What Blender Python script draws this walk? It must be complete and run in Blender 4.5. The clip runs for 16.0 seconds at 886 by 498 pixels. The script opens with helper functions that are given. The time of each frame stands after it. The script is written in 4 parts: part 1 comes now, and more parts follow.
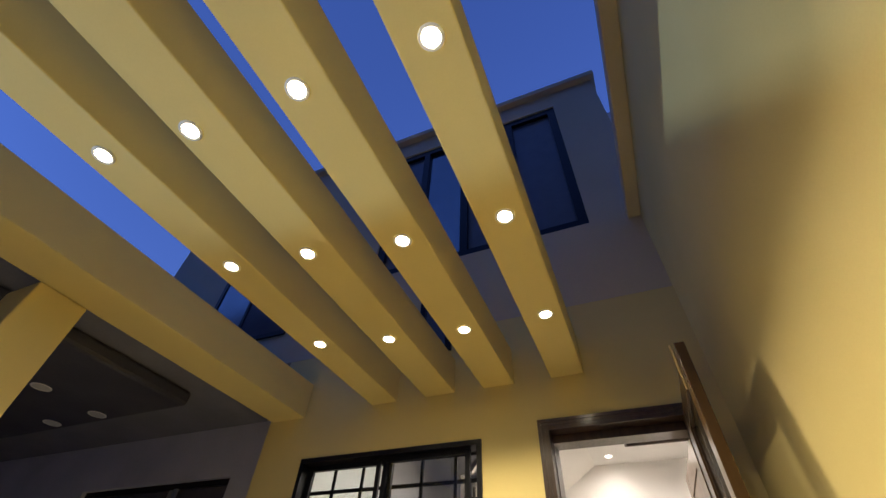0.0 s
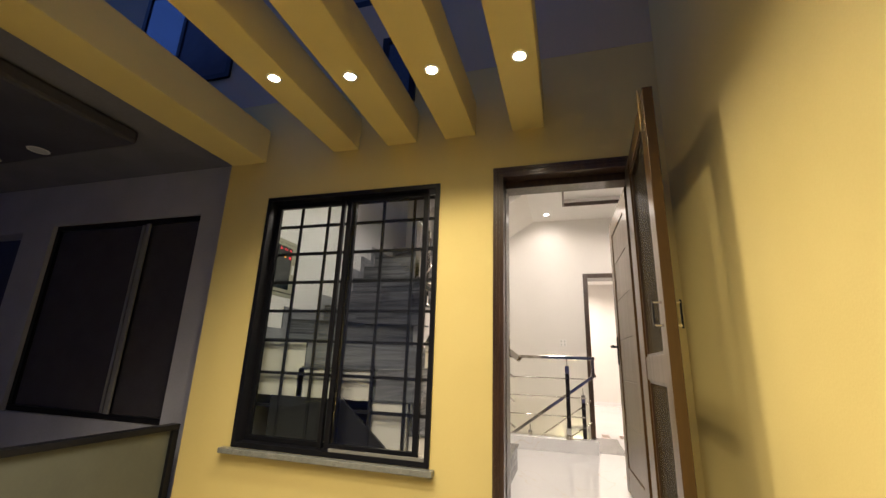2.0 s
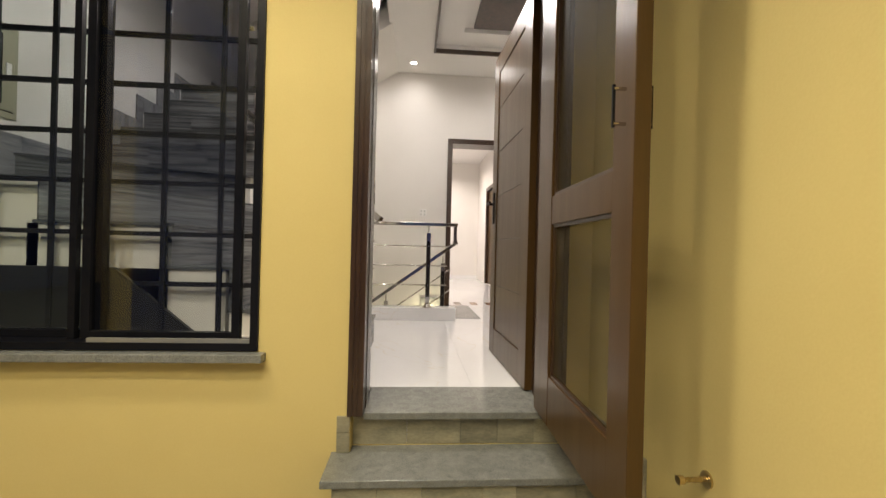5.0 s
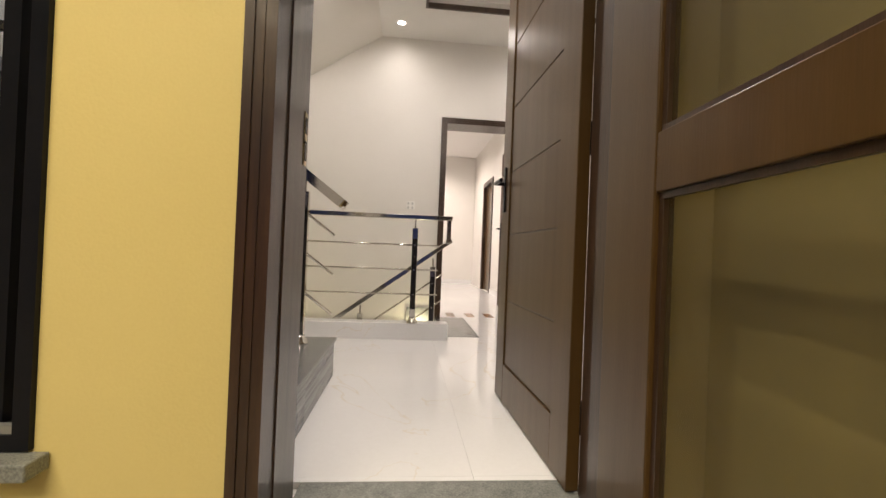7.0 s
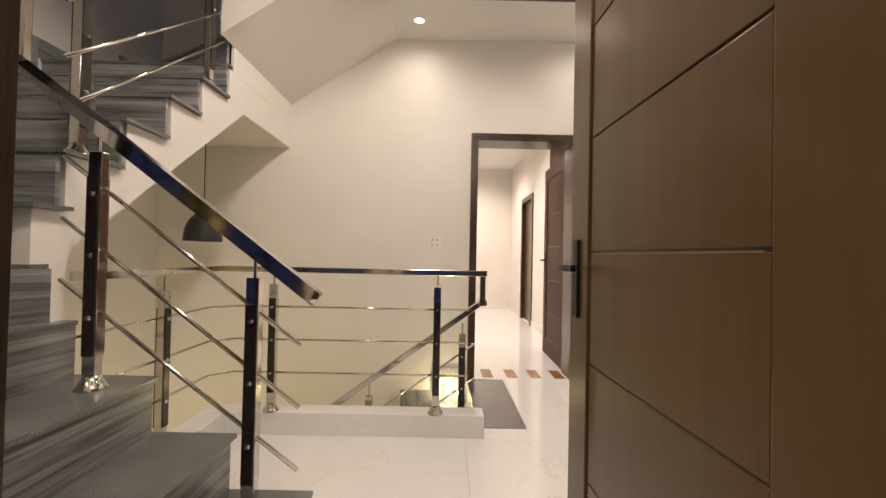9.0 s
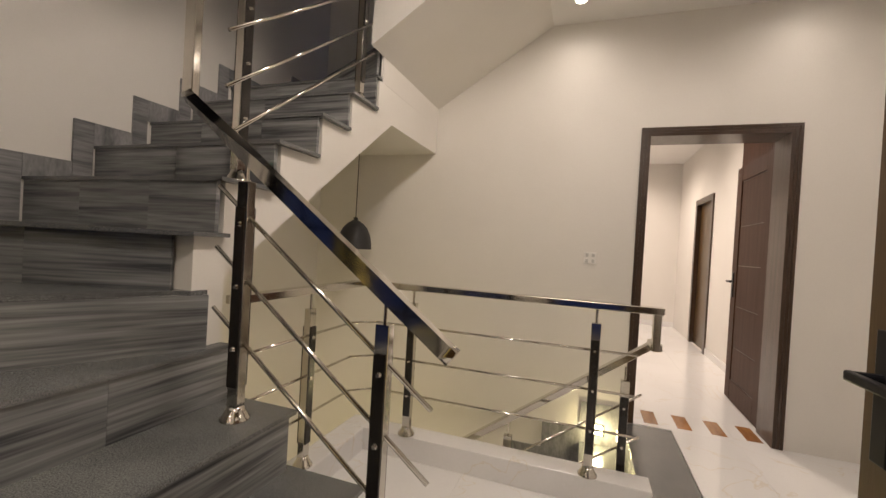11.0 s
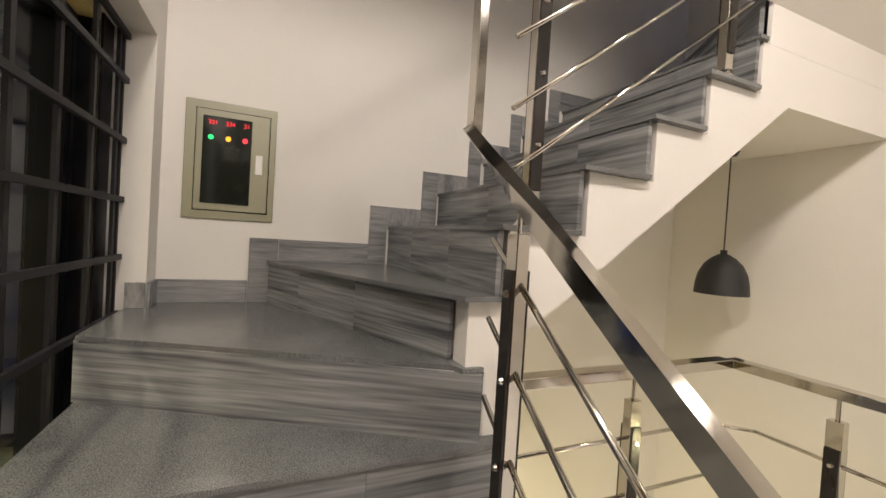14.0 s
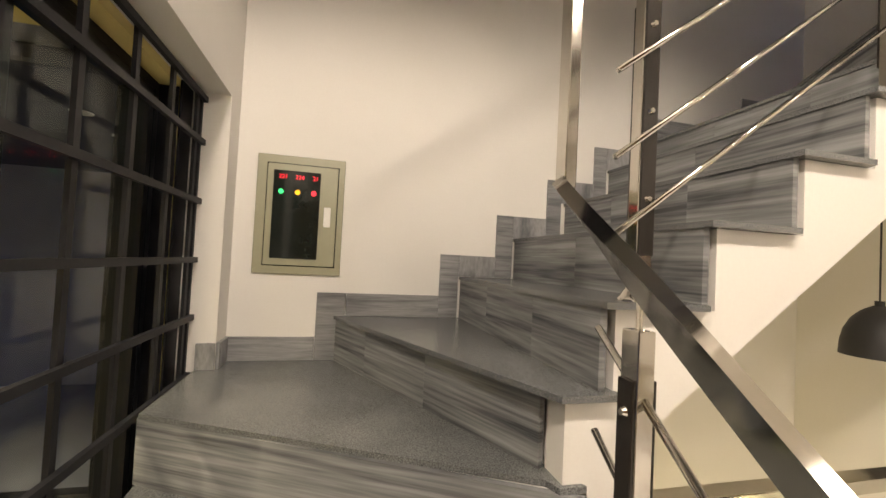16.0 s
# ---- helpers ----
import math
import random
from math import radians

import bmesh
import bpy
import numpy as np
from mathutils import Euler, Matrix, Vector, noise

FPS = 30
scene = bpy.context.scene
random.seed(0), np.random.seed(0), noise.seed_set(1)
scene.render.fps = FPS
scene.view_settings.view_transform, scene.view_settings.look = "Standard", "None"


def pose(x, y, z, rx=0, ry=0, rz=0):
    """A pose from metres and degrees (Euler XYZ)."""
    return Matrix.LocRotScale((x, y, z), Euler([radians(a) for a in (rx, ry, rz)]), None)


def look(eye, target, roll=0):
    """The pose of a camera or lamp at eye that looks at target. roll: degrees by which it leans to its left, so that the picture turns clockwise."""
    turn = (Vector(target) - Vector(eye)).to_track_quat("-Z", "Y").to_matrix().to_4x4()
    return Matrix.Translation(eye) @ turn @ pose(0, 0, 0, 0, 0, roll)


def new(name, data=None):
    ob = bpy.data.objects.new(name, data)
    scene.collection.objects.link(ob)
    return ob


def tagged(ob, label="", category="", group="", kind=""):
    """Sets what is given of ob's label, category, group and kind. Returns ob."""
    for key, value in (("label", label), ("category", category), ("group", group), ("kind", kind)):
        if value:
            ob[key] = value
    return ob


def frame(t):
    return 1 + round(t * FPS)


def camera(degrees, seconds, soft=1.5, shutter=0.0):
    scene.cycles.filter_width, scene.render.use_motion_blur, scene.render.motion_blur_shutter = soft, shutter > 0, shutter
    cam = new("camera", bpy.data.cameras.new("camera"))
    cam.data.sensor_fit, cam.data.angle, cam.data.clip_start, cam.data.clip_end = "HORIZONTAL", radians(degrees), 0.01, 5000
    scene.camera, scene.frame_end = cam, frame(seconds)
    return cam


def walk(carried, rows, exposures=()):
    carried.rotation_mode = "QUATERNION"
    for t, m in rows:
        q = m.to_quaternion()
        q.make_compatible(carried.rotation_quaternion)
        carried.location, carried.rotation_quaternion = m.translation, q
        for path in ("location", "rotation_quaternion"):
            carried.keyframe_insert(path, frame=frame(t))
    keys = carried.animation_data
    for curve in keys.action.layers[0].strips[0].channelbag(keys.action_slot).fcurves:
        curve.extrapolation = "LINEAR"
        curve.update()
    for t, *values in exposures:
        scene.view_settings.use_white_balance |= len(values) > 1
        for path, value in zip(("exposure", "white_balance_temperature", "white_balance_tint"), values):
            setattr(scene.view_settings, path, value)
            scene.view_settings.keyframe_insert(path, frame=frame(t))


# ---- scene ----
cam = camera(93.9, 16.0)
PATH = [
    (0, (0.022, 0.123, 1.048), (-0.58, 1.403, 2.462), 3.4),
    (0.5, (0.001, 0.148, 1.021), (-0.632, 1.554, 2.295), 3.6),
    (1, (-0.014, 0.179, 0.967), (-0.669, 1.756, 2.008), 3.4),
    (1.5, (-0.052, 0.199, 0.921), (-0.67, 1.934, 1.702), 2.6),
    (2, (-0.054, 0.206, 0.889), (-0.613, 2.054, 1.411), 2.1),
    (2.5, (-0.054, 0.227, 0.844), (-0.506, 2.146, 1.18), 1.5),
    (3, (-0.053, 0.397, 0.781), (-0.381, 2.358, 0.997), 0.8),
    (3.5, (-0.035, 0.562, 0.766), (-0.232, 2.548, 0.894), 0.4),
    (4, (-0.074, 0.712, 0.737), (-0.145, 2.709, 0.817), 0.2),
    (4.5, (-0.188, 0.854, 0.742), (-0.125, 2.853, 0.763), 0.5),
    (4.7, (-0.232, 0.896, 0.734), (-0.101, 2.891, 0.737), 1.1),
    (6.8, (-0.137, 1.799, 0.689), (0.033, 3.791, 0.696), 2.1),
    (7, (-0.139, 1.876, 0.701), (0.038, 3.868, 0.717), 2.3),
    (7.5, (-0.084, 2.146, 0.708), (0.095, 4.137, 0.743), 2.1),
    (8, (-0.021, 2.392, 0.858), (0.141, 4.385, 0.89), 2.0),
    (8.5, (-0.041, 2.543, 0.897), (0.075, 4.54, 0.932), 1.5),
    (9, (-0.053, 2.697, 1.075), (-0.047, 4.697, 1.107), 1.2),
    (9.2, (-0.048, 2.745, 1.103), (-0.098, 4.744, 1.134), 1.2),
    (11.3, (-0.164, 3.066, 1.233), (-0.903, 4.924, 1.212), 3.5),
    (11.5, (-0.187, 3.113, 1.242), (-0.978, 4.95, 1.226), 3.5),
    (12, (-0.283, 3.234, 1.338), (-1.288, 4.963, 1.335), 3.2),
    (12.5, (-0.317, 3.388, 1.354), (-1.617, 4.908, 1.358), 3.3),
    (13, (-0.358, 3.506, 1.355), (-1.895, 4.785, 1.359), 3.5),
    (13.5, (-0.382, 3.521, 1.352), (-2.097, 4.55, 1.353), 3.6),
    (14, (-0.386, 3.533, 1.37), (-2.22, 4.328, 1.327), 3.5),
    (14.5, (-0.424, 3.507, 1.345), (-2.328, 4.112, 1.266), 3.2),
    (15, (-0.519, 3.482, 1.373), (-2.463, 3.945, 1.278), 2.7),
    (15.5, (-0.561, 3.523, 1.428), (-2.524, 3.905, 1.363), 2.5),
    (16, (-0.58, 3.564, 1.499), (-2.521, 4.043, 1.555), 2.9),
]
EXPOSURES = [(0, 0.42, 6500, 10), (1.0, 0.32, 6850, 10), (2.0, 0.24, 6600, 10), (3.0, 0.05, 6150, 9), (4.0, -0.02, 6050, 9), (4.7, -0.05, 6250, 9), (7.0, -0.12, 6450, 10),
             (8.0, -0.06, 6850, 12), (8.5, 0.04, 6950, 12), (9.0, -0.12, 7050, 12), (11.5, -0.45, 6900, 12), (12.5, -0.36, 6800, 12), (13.5, 0.12, 6700, 11), (14.5, 0.40, 6600, 9),
             (15.0, 0.52, 6700, 9), (15.5, 0.55, 6950, 9), (16, 0.55, 7200, 9)]
walk(cam, [(t, look(eye, target, roll)) for t, eye, target, roll in PATH], EXPOSURES)

# ---- world and large lights ----
world = bpy.data.worlds.new("dusk")
scene.world = world
world.use_nodes = True
wn, wl = world.node_tree.nodes, world.node_tree.links
sky = wn.new("ShaderNodeTexSky")
sky.sky_type = 'NISHITA'
sky.sun_disc = False
sky.sun_elevation = radians(-3.0)
sky.sun_rotation = radians(200)
tint = wn.new("ShaderNodeMix")
tint.data_type = 'RGBA'
tint.blend_type = 'MULTIPLY'
tint.inputs[0].default_value = 1.0
tint.inputs[7].default_value = (0.30, 0.56, 1.50, 1)
wl.new(sky.outputs[0], tint.inputs[6])
wl.new(tint.outputs[2], wn["Background"].inputs[0])
SKY = 4.7
wn["Background"].inputs[1].default_value = SKY

STREET, STREET_W = (0.50, 0.70, 1.0), 2200.0
WARM = (1.0, 0.86, 0.62)
HALL = (1.0, 0.90, 0.82)
CORRIDOR = (1.0, 0.87, 0.77)
BELOW = (1.0, 0.86, 0.48)
TERRACE_W, ROOM_W, BELOW_W = 29.5, 215.0, 9.0


def spot_lamp(name, loc, watts, colour, cone=150, blend=0.6, size=0.03, aim=None):
    d = bpy.data.lights.new(name, 'SPOT')
    d.energy, d.color, d.spot_size, d.spot_blend, d.shadow_soft_size = watts, colour, radians(cone), blend, size
    ob = new(name, d)
    ob.matrix_world = look(loc, aim or (loc[0], loc[1] + 0.0001, loc[2] - 1))
    return ob


def point_lamp(name, loc, watts, colour, size=0.03):
    d = bpy.data.lights.new(name, 'POINT')
    d.energy, d.color, d.shadow_soft_size = watts, colour, size
    ob = new(name, d)
    ob.location = loc
    return ob


# ---- materials ----
def mat(name, c1, c2=None, rough=0.5, metal=0.0, scale=6.0, stretch=(1, 1, 1), bump=0.05, fine=60.0, coat=0.0,
        contrast=(0.35, 0.65), random_amount=0.0, fine_mix=0.3, detail=6.0, distortion=0.0, rough_var=0.08):
    """A base that wanders between two colours at two scales, with fine relief."""
    m = bpy.data.materials.new(name)
    m.use_nodes = True
    n, l = m.node_tree.nodes, m.node_tree.links
    b = n["Principled BSDF"]
    c2 = c2 or tuple(x * 0.86 for x in c1)
    tc = n.new("ShaderNodeTexCoord")
    mp = n.new("ShaderNodeMapping")
    mp.inputs["Scale"].default_value = stretch
    l.new(tc.outputs["Object"], mp.inputs[0])
    vec = mp.outputs[0]
    if random_amount:
        oi = n.new("ShaderNodeObjectInfo")
        mul = n.new("ShaderNodeMath")
        mul.operation = 'MULTIPLY'
        mul.inputs[1].default_value = 37.0
        l.new(oi.outputs["Random"], mul.inputs[0])
        cx = n.new("ShaderNodeCombineXYZ")
        for k in range(3):
            l.new(mul.outputs[0], cx.inputs[k])
        add = n.new("ShaderNodeVectorMath")
        add.operation = 'ADD'
        l.new(vec, add.inputs[0])
        l.new(cx.outputs[0], add.inputs[1])
        vec = add.outputs[0]
    big = n.new("ShaderNodeTexNoise")
    big.inputs["Scale"].default_value, big.inputs["Detail"].default_value, big.inputs["Distortion"].default_value = scale, detail, distortion
    l.new(vec, big.inputs[0])
    small = n.new("ShaderNodeTexNoise")
    small.inputs["Scale"].default_value, small.inputs["Detail"].default_value = fine, 4
    l.new(vec, small.inputs[0])
    mixf = n.new("ShaderNodeMix")
    mixf.inputs[0].default_value = fine_mix
    l.new(big.outputs[0], mixf.inputs[2])
    l.new(small.outputs[0], mixf.inputs[3])
    ramp = n.new("ShaderNodeMapRange")
    ramp.inputs[1].default_value, ramp.inputs[2].default_value = contrast
    l.new(mixf.outputs[0], ramp.inputs[0])
    mix = n.new("ShaderNodeMix")
    mix.data_type = 'RGBA'
    mix.inputs[6].default_value, mix.inputs[7].default_value = (*c1, 1), (*c2, 1)
    l.new(ramp.outputs[0], mix.inputs[0])
    col = mix.outputs[2]
    if random_amount:
        hv = n.new("ShaderNodeHueSaturation")
        mr = n.new("ShaderNodeMapRange")
        mr.inputs[3].default_value, mr.inputs[4].default_value = 1 - random_amount, 1 + random_amount
        l.new(oi.outputs["Random"], mr.inputs[0])
        l.new(mr.outputs[0], hv.inputs["Value"])
        l.new(col, hv.inputs["Color"])
        col = hv.outputs[0]
    l.new(col, b.inputs["Base Color"])
    rr = n.new("ShaderNodeMapRange")
    rr.inputs[3].default_value, rr.inputs[4].default_value = max(0.01, rough - rough_var * rough), min(1, rough + rough_var)
    l.new(big.outputs[0], rr.inputs[0])
    l.new(rr.outputs[0], b.inputs["Roughness"])
    b.inputs["Metallic"].default_value = metal
    b.inputs["Coat Weight"].default_value = coat
    b.inputs["Coat Roughness"].default_value = 0.12
    if bump:
        bp = n.new("ShaderNodeBump")
        bp.inputs["Strength"].default_value = bump
        bp.inputs["Distance"].default_value = 0.004
        l.new(small.outputs[0], bp.inputs["Height"])
        l.new(bp.outputs[0], b.inputs["Normal"])
    return m


def glow(name, colour, strength):
    m = bpy.data.materials.new(name)
    m.use_nodes = True
    b = m.node_tree.nodes["Principled BSDF"]
    b.inputs["Base Color"].default_value = (*colour, 1)
    b.inputs["Emission Color"].default_value = (*colour, 1)
    b.inputs["Emission Strength"].default_value = strength
    return m


def glass(name, colour=(0.9, 0.95, 0.95), rough=0.0, clear=0.92, mirror=0.08):
    m = bpy.data.materials.new(name)
    m.use_nodes = True
    n, l = m.node_tree.nodes, m.node_tree.links
    tr, gl, mx, lw = (n.new("ShaderNodeBsdfTransparent"), n.new("ShaderNodeBsdfGlossy"), n.new("ShaderNodeMixShader"),
                      n.new("ShaderNodeLayerWeight"))
    lw.inputs[0].default_value = 0.5
    pw_ = n.new("ShaderNodeMath")
    pw_.operation = 'POWER'
    pw_.inputs[1].default_value = 4.0
    l.new(lw.outputs["Facing"], pw_.inputs[0])
    ad = n.new("ShaderNodeMath")
    ad.operation = 'MULTIPLY_ADD'
    ad.inputs[1].default_value, ad.inputs[2].default_value = 0.16, mirror
    l.new(pw_.outputs[0], ad.inputs[0])
    tr.inputs[0].default_value = tuple(x * clear for x in colour) + (1,)
    gl.inputs["Roughness"].default_value = rough
    gl.inputs["Color"].default_value = (1, 1, 1, 1)
    l.new(ad.outputs[0], mx.inputs[0])
    l.new(tr.outputs[0], mx.inputs[1])
    l.new(gl.outputs[0], mx.inputs[2])
    l.new(mx.outputs[0], n["Material Output"].inputs[0])
    return m


def mesh_screen(name, colour, cover):
    m = bpy.data.materials.new(name)
    m.use_nodes = True
    n, l = m.node_tree.nodes, m.node_tree.links
    b = n["Principled BSDF"]
    b.inputs["Base Color"].default_value = (*colour, 1)
    b.inputs["Roughness"].default_value = 0.6
    tr, mx = n.new("ShaderNodeBsdfTransparent"), n.new("ShaderNodeMixShader")
    noi = n.new("ShaderNodeTexNoise")
    noi.inputs["Scale"].default_value = 3.0
    tc = n.new("ShaderNodeTexCoord")
    l.new(tc.outputs["Object"], noi.inputs[0])
    mr = n.new("ShaderNodeMapRange")
    mr.inputs[3].default_value, mr.inputs[4].default_value = cover - 0.08, cover + 0.08
    l.new(noi.outputs[0], mr.inputs[0])
    l.new(mr.outputs[0], mx.inputs[0])
    l.new(tr.outputs[0], mx.inputs[1])
    l.new(b.outputs[0], mx.inputs[2])
    l.new(mx.outputs[0], n["Material Output"].inputs[0])
    return m


def marble(name):
    m = mat(name, (0.82, 0.81, 0.81), (0.77, 0.76, 0.755), rough=0.035, scale=1.2, bump=0.0, random_amount=0.012)
    n, l = m.node_tree.nodes, m.node_tree.links
    b = n["Principled BSDF"]
    old = b.inputs["Base Color"].links[0].from_socket
    tc = n.new("ShaderNodeTexCoord")
    noi = n.new("ShaderNodeTexNoise")
    noi.inputs["Scale"].default_value, noi.inputs["Detail"].default_value, noi.inputs["Distortion"].default_value = 1.1, 5, 1.4
    l.new(tc.outputs["Object"], noi.inputs[0])
    sub = n.new("ShaderNodeMath")
    sub.operation = 'SUBTRACT'
    sub.inputs[1].default_value = 0.56
    ab = n.new("ShaderNodeMath")
    ab.operation = 'ABSOLUTE'
    l.new(noi.outputs[0], sub.inputs[0])
    l.new(sub.outputs[0], ab.inputs[0])
    mr = n.new("ShaderNodeMapRange")
    mr.inputs[1].default_value, mr.inputs[2].default_value, mr.inputs[3].default_value, mr.inputs[4].default_value = 0.0, 0.006, 0.32, 0.0
    l.new(ab.outputs[0], mr.inputs[0])
    mx = n.new("ShaderNodeMix")
    mx.data_type = 'RGBA'
    mx.inputs[7].default_value = (0.62, 0.48, 0.27, 1)
    l.new(mr.outputs[0], mx.inputs[0])
    l.new(old, mx.inputs[6])
    l.new(mx.outputs[2], b.inputs["Base Color"])
    return m


YELLOW = mat("yellow wall paint", (0.70, 0.57, 0.23), (0.66, 0.53, 0.205), rough=0.75, scale=1.6, bump=0.10, fine=140)
WHITE = mat("white emulsion plaster", (0.76, 0.73, 0.69), (0.72, 0.69, 0.65), rough=0.7, scale=1.5, bump=0.05, fine=120)
CEIL = mat("ceiling emulsion", (0.80, 0.78, 0.76), (0.77, 0.75, 0.73), rough=0.8, scale=1.2, bump=0.03)
MARBLE = marble("polished white marble")
GRANITE = mat("speckled grey granite", (0.20, 0.206, 0.208), (0.055, 0.058, 0.060), rough=0.17, scale=5, fine=300, bump=0.08,
              contrast=(0.36, 0.64), rough_var=0.15, fine_mix=0.8)
STEP_GRANITE = mat("mottled grey granite", (0.28, 0.285, 0.262), (0.115, 0.12, 0.11), rough=0.14, scale=22, fine=230, bump=0.06,
                   contrast=(0.34, 0.68), rough_var=0.15, fine_mix=0.62, detail=8, distortion=0.6)
STREAK = mat("streaked grey marble", (0.33, 0.334, 0.335), (0.058, 0.061, 0.066), rough=0.22, scale=1.7, stretch=(0.40, 0.40, 11), fine=8,
             bump=0.02, contrast=(0.34, 0.64), random_amount=0.03, distortion=0.9, fine_mix=0.42)
SKIRT = mat("streaked grey marble skirting", (0.35, 0.348, 0.35), (0.12, 0.12, 0.13), rough=0.25, scale=2.6, stretch=(5, 5, 2), fine=14,
            bump=0.03, contrast=(0.34, 0.66), random_amount=0.12, distortion=0.5)
SKIRT_LEVEL = mat("level streaked grey marble", (0.34, 0.338, 0.34), (0.11, 0.11, 0.12), rough=0.25, scale=2.6, stretch=(0.8, 0.8, 12), fine=12,
                  bump=0.03, contrast=(0.34, 0.66), random_amount=0.10, distortion=0.5)
WOOD = mat("dark stained wood", (0.096, 0.052, 0.0154), (0.06, 0.031, 0.0084), rough=0.30, scale=2.2, stretch=(9, 9, 0.6), fine=30, bump=0.06,
           contrast=(0.2, 0.8), coat=0.15)
FRAME_WOOD = mat("dark door frame wood", (0.060, 0.031, 0.016), (0.028, 0.014, 0.008), rough=0.3, scale=3, stretch=(10, 10, 0.8), fine=30,
                 bump=0.12, coat=0.3)
STEEL = mat("polished stainless steel", (0.66, 0.63, 0.57), (0.58, 0.55, 0.50), rough=0.06, metal=1.0, scale=5, bump=0.0)
INLAY = mat("black lacquered wood", (0.012, 0.010, 0.009), (0.02, 0.015, 0.012), rough=0.18, scale=4, stretch=(6, 6, 1), bump=0.02)
BRASS = mat("brass", (0.58, 0.46, 0.25), rough=0.25, metal=1.0, bump=0.02)
BLACK_METAL = mat("black powder-coated aluminium", (0.006, 0.0065, 0.009), (0.010, 0.010, 0.013), rough=0.28, bump=0.03)
GRILLE_PAINT = mat("black painted iron", (0.014, 0.014, 0.017), (0.022, 0.022, 0.025), rough=0.5, bump=0.10)
GRANITE.node_tree.nodes["Principled BSDF"].inputs["Specular IOR Level"].default_value = 1.0
WOOD.node_tree.nodes["Principled BSDF"].inputs["Specular IOR Level"].default_value = 0.35
BLACK_METAL.node_tree.nodes["Principled BSDF"].inputs["Specular IOR Level"].default_value = 0.18
GRILLE_PAINT.node_tree.nodes["Principled BSDF"].inputs["Specular IOR Level"].default_value = 0.22
DARK_WALL = mat("dark grey render", (0.46, 0.46, 0.53), (0.37, 0.37, 0.43), rough=0.8, scale=2, bump=0.10)
# Near-black that carries the shade of unlit rooms, porch panel and stair void.
DARK_UNLIT = mat("dark tone of unlit faces", (0.07, 0.07, 0.095), (0.05, 0.05, 0.07), rough=0.7, scale=2, bump=0.05)
PORCH_CEIL = mat("grey tone of the unlit porch soffit", (0.20, 0.20, 0.24), (0.16, 0.16, 0.19), rough=0.75, scale=2, bump=0.05)
# Buff in place of yellow: the upper walls' warmer light is put into the colour.
UPPER_TONE = mat("dull buff upper wall tone", (0.60, 0.50, 0.33), (0.54, 0.45, 0.30), rough=0.8, scale=1.2, bump=0.1)
RED_WOOD = mat("reddish brown stained wood", (0.062, 0.022, 0.009), (0.036, 0.012, 0.005), rough=0.48, scale=3, stretch=(8, 8, 0.6), fine=24,
               bump=0.08, contrast=(0.25, 0.75))
RED_WOOD.node_tree.nodes["Principled BSDF"].inputs["Specular IOR Level"].default_value = 0.2
STONE = mat("beige slate tile", (0.44, 0.40, 0.27), (0.22, 0.215, 0.155), rough=0.5, scale=5, stretch=(1, 1, 2.2), fine=60, bump=0.30,
            random_amount=0.30, distortion=0.8)
GROUND = mat("terrace paving", (0.30, 0.28, 0.24), (0.24, 0.22, 0.19), rough=0.6, scale=3, bump=0.1, random_amount=0.08)
EARTH = mat("dusty ground", (0.11, 0.10, 0.09), (0.08, 0.075, 0.065), rough=0.9, scale=0.3, bump=0.1)
BOX_PAINT = mat("olive grey enamel", (0.34, 0.325, 0.225), (0.31, 0.30, 0.21), rough=0.35, scale=4, bump=0.02)
# Pale tone for the lit edge of a door groove.
GROOVE_LIGHT = mat("groove highlight tone", (0.17, 0.13, 0.085), rough=0.4, bump=0.02)
WHITE_PLASTIC = mat("white plastic", (0.82, 0.80, 0.77), rough=0.35, bump=0.0)
ROCKER = mat("grey white plastic", (0.55, 0.54, 0.52), rough=0.4, bump=0.0)
SHADE_BLACK = mat("matt black of lampshade and stair void", (0.018, 0.018, 0.02), (0.026, 0.026, 0.03), rough=0.45, bump=0.05)
INSERT = mat("honey wood-look inlay tile", (0.42, 0.20, 0.075), (0.24, 0.10, 0.035), rough=0.12, scale=4, stretch=(8, 1, 1), fine=20, bump=0.02,
             random_amount=0.2)
ALU = mat("grey anodised aluminium", (0.45, 0.45, 0.43), rough=0.4, metal=0.7, bump=0.03)
FROST = mat("frosted grey glass", (0.09, 0.095, 0.08), (0.075, 0.08, 0.07), rough=0.35, bump=0.03)
GLASS = glass("window glass", clear=0.98, mirror=0.02)
TINTED = glass("tinted window glass", colour=(0.92, 0.95, 0.98), clear=0.86, mirror=0.03)
DARK_GLASS = mat("dark window glass", (0.075, 0.070, 0.085), rough=0.12, bump=0.0)
DARK_GLASS.node_tree.nodes["Principled BSDF"].inputs["Specular IOR Level"].default_value = 0.12
DUSK_GLASS = mat("dull grey window glass", (0.10, 0.098, 0.10), (0.085, 0.083, 0.085), rough=0.35, bump=0.0)
SKY_GLASS = mat("tinted mirror glass", (0.17, 0.20, 0.22), rough=0.08, metal=0.8, bump=0.0)
SCREEN = mesh_screen("fine fly screen", (0.060, 0.046, 0.024), 0.30)
LAMP_WARM = glow("lit warm lamp", (1.0, 0.88, 0.62), 40)
LAMP_HALL = glow("lit hall lamp", (1.0, 0.93, 0.85), 30)
LAMP_FOOT = glow("lit footlight", (1.0, 0.92, 0.50), 70)
LAMP_OFF = mat("unlit lamp lens", (0.62, 0.62, 0.60), rough=0.4, bump=0.0)
RED, AMBER, GREEN = glow("red led", (0.95, 0.02, 0.04), 1.1), glow("amber led", (0.95, 0.42, 0.02), 0.8), glow("green led", (0.01, 0.75, 0.20), 0.7)
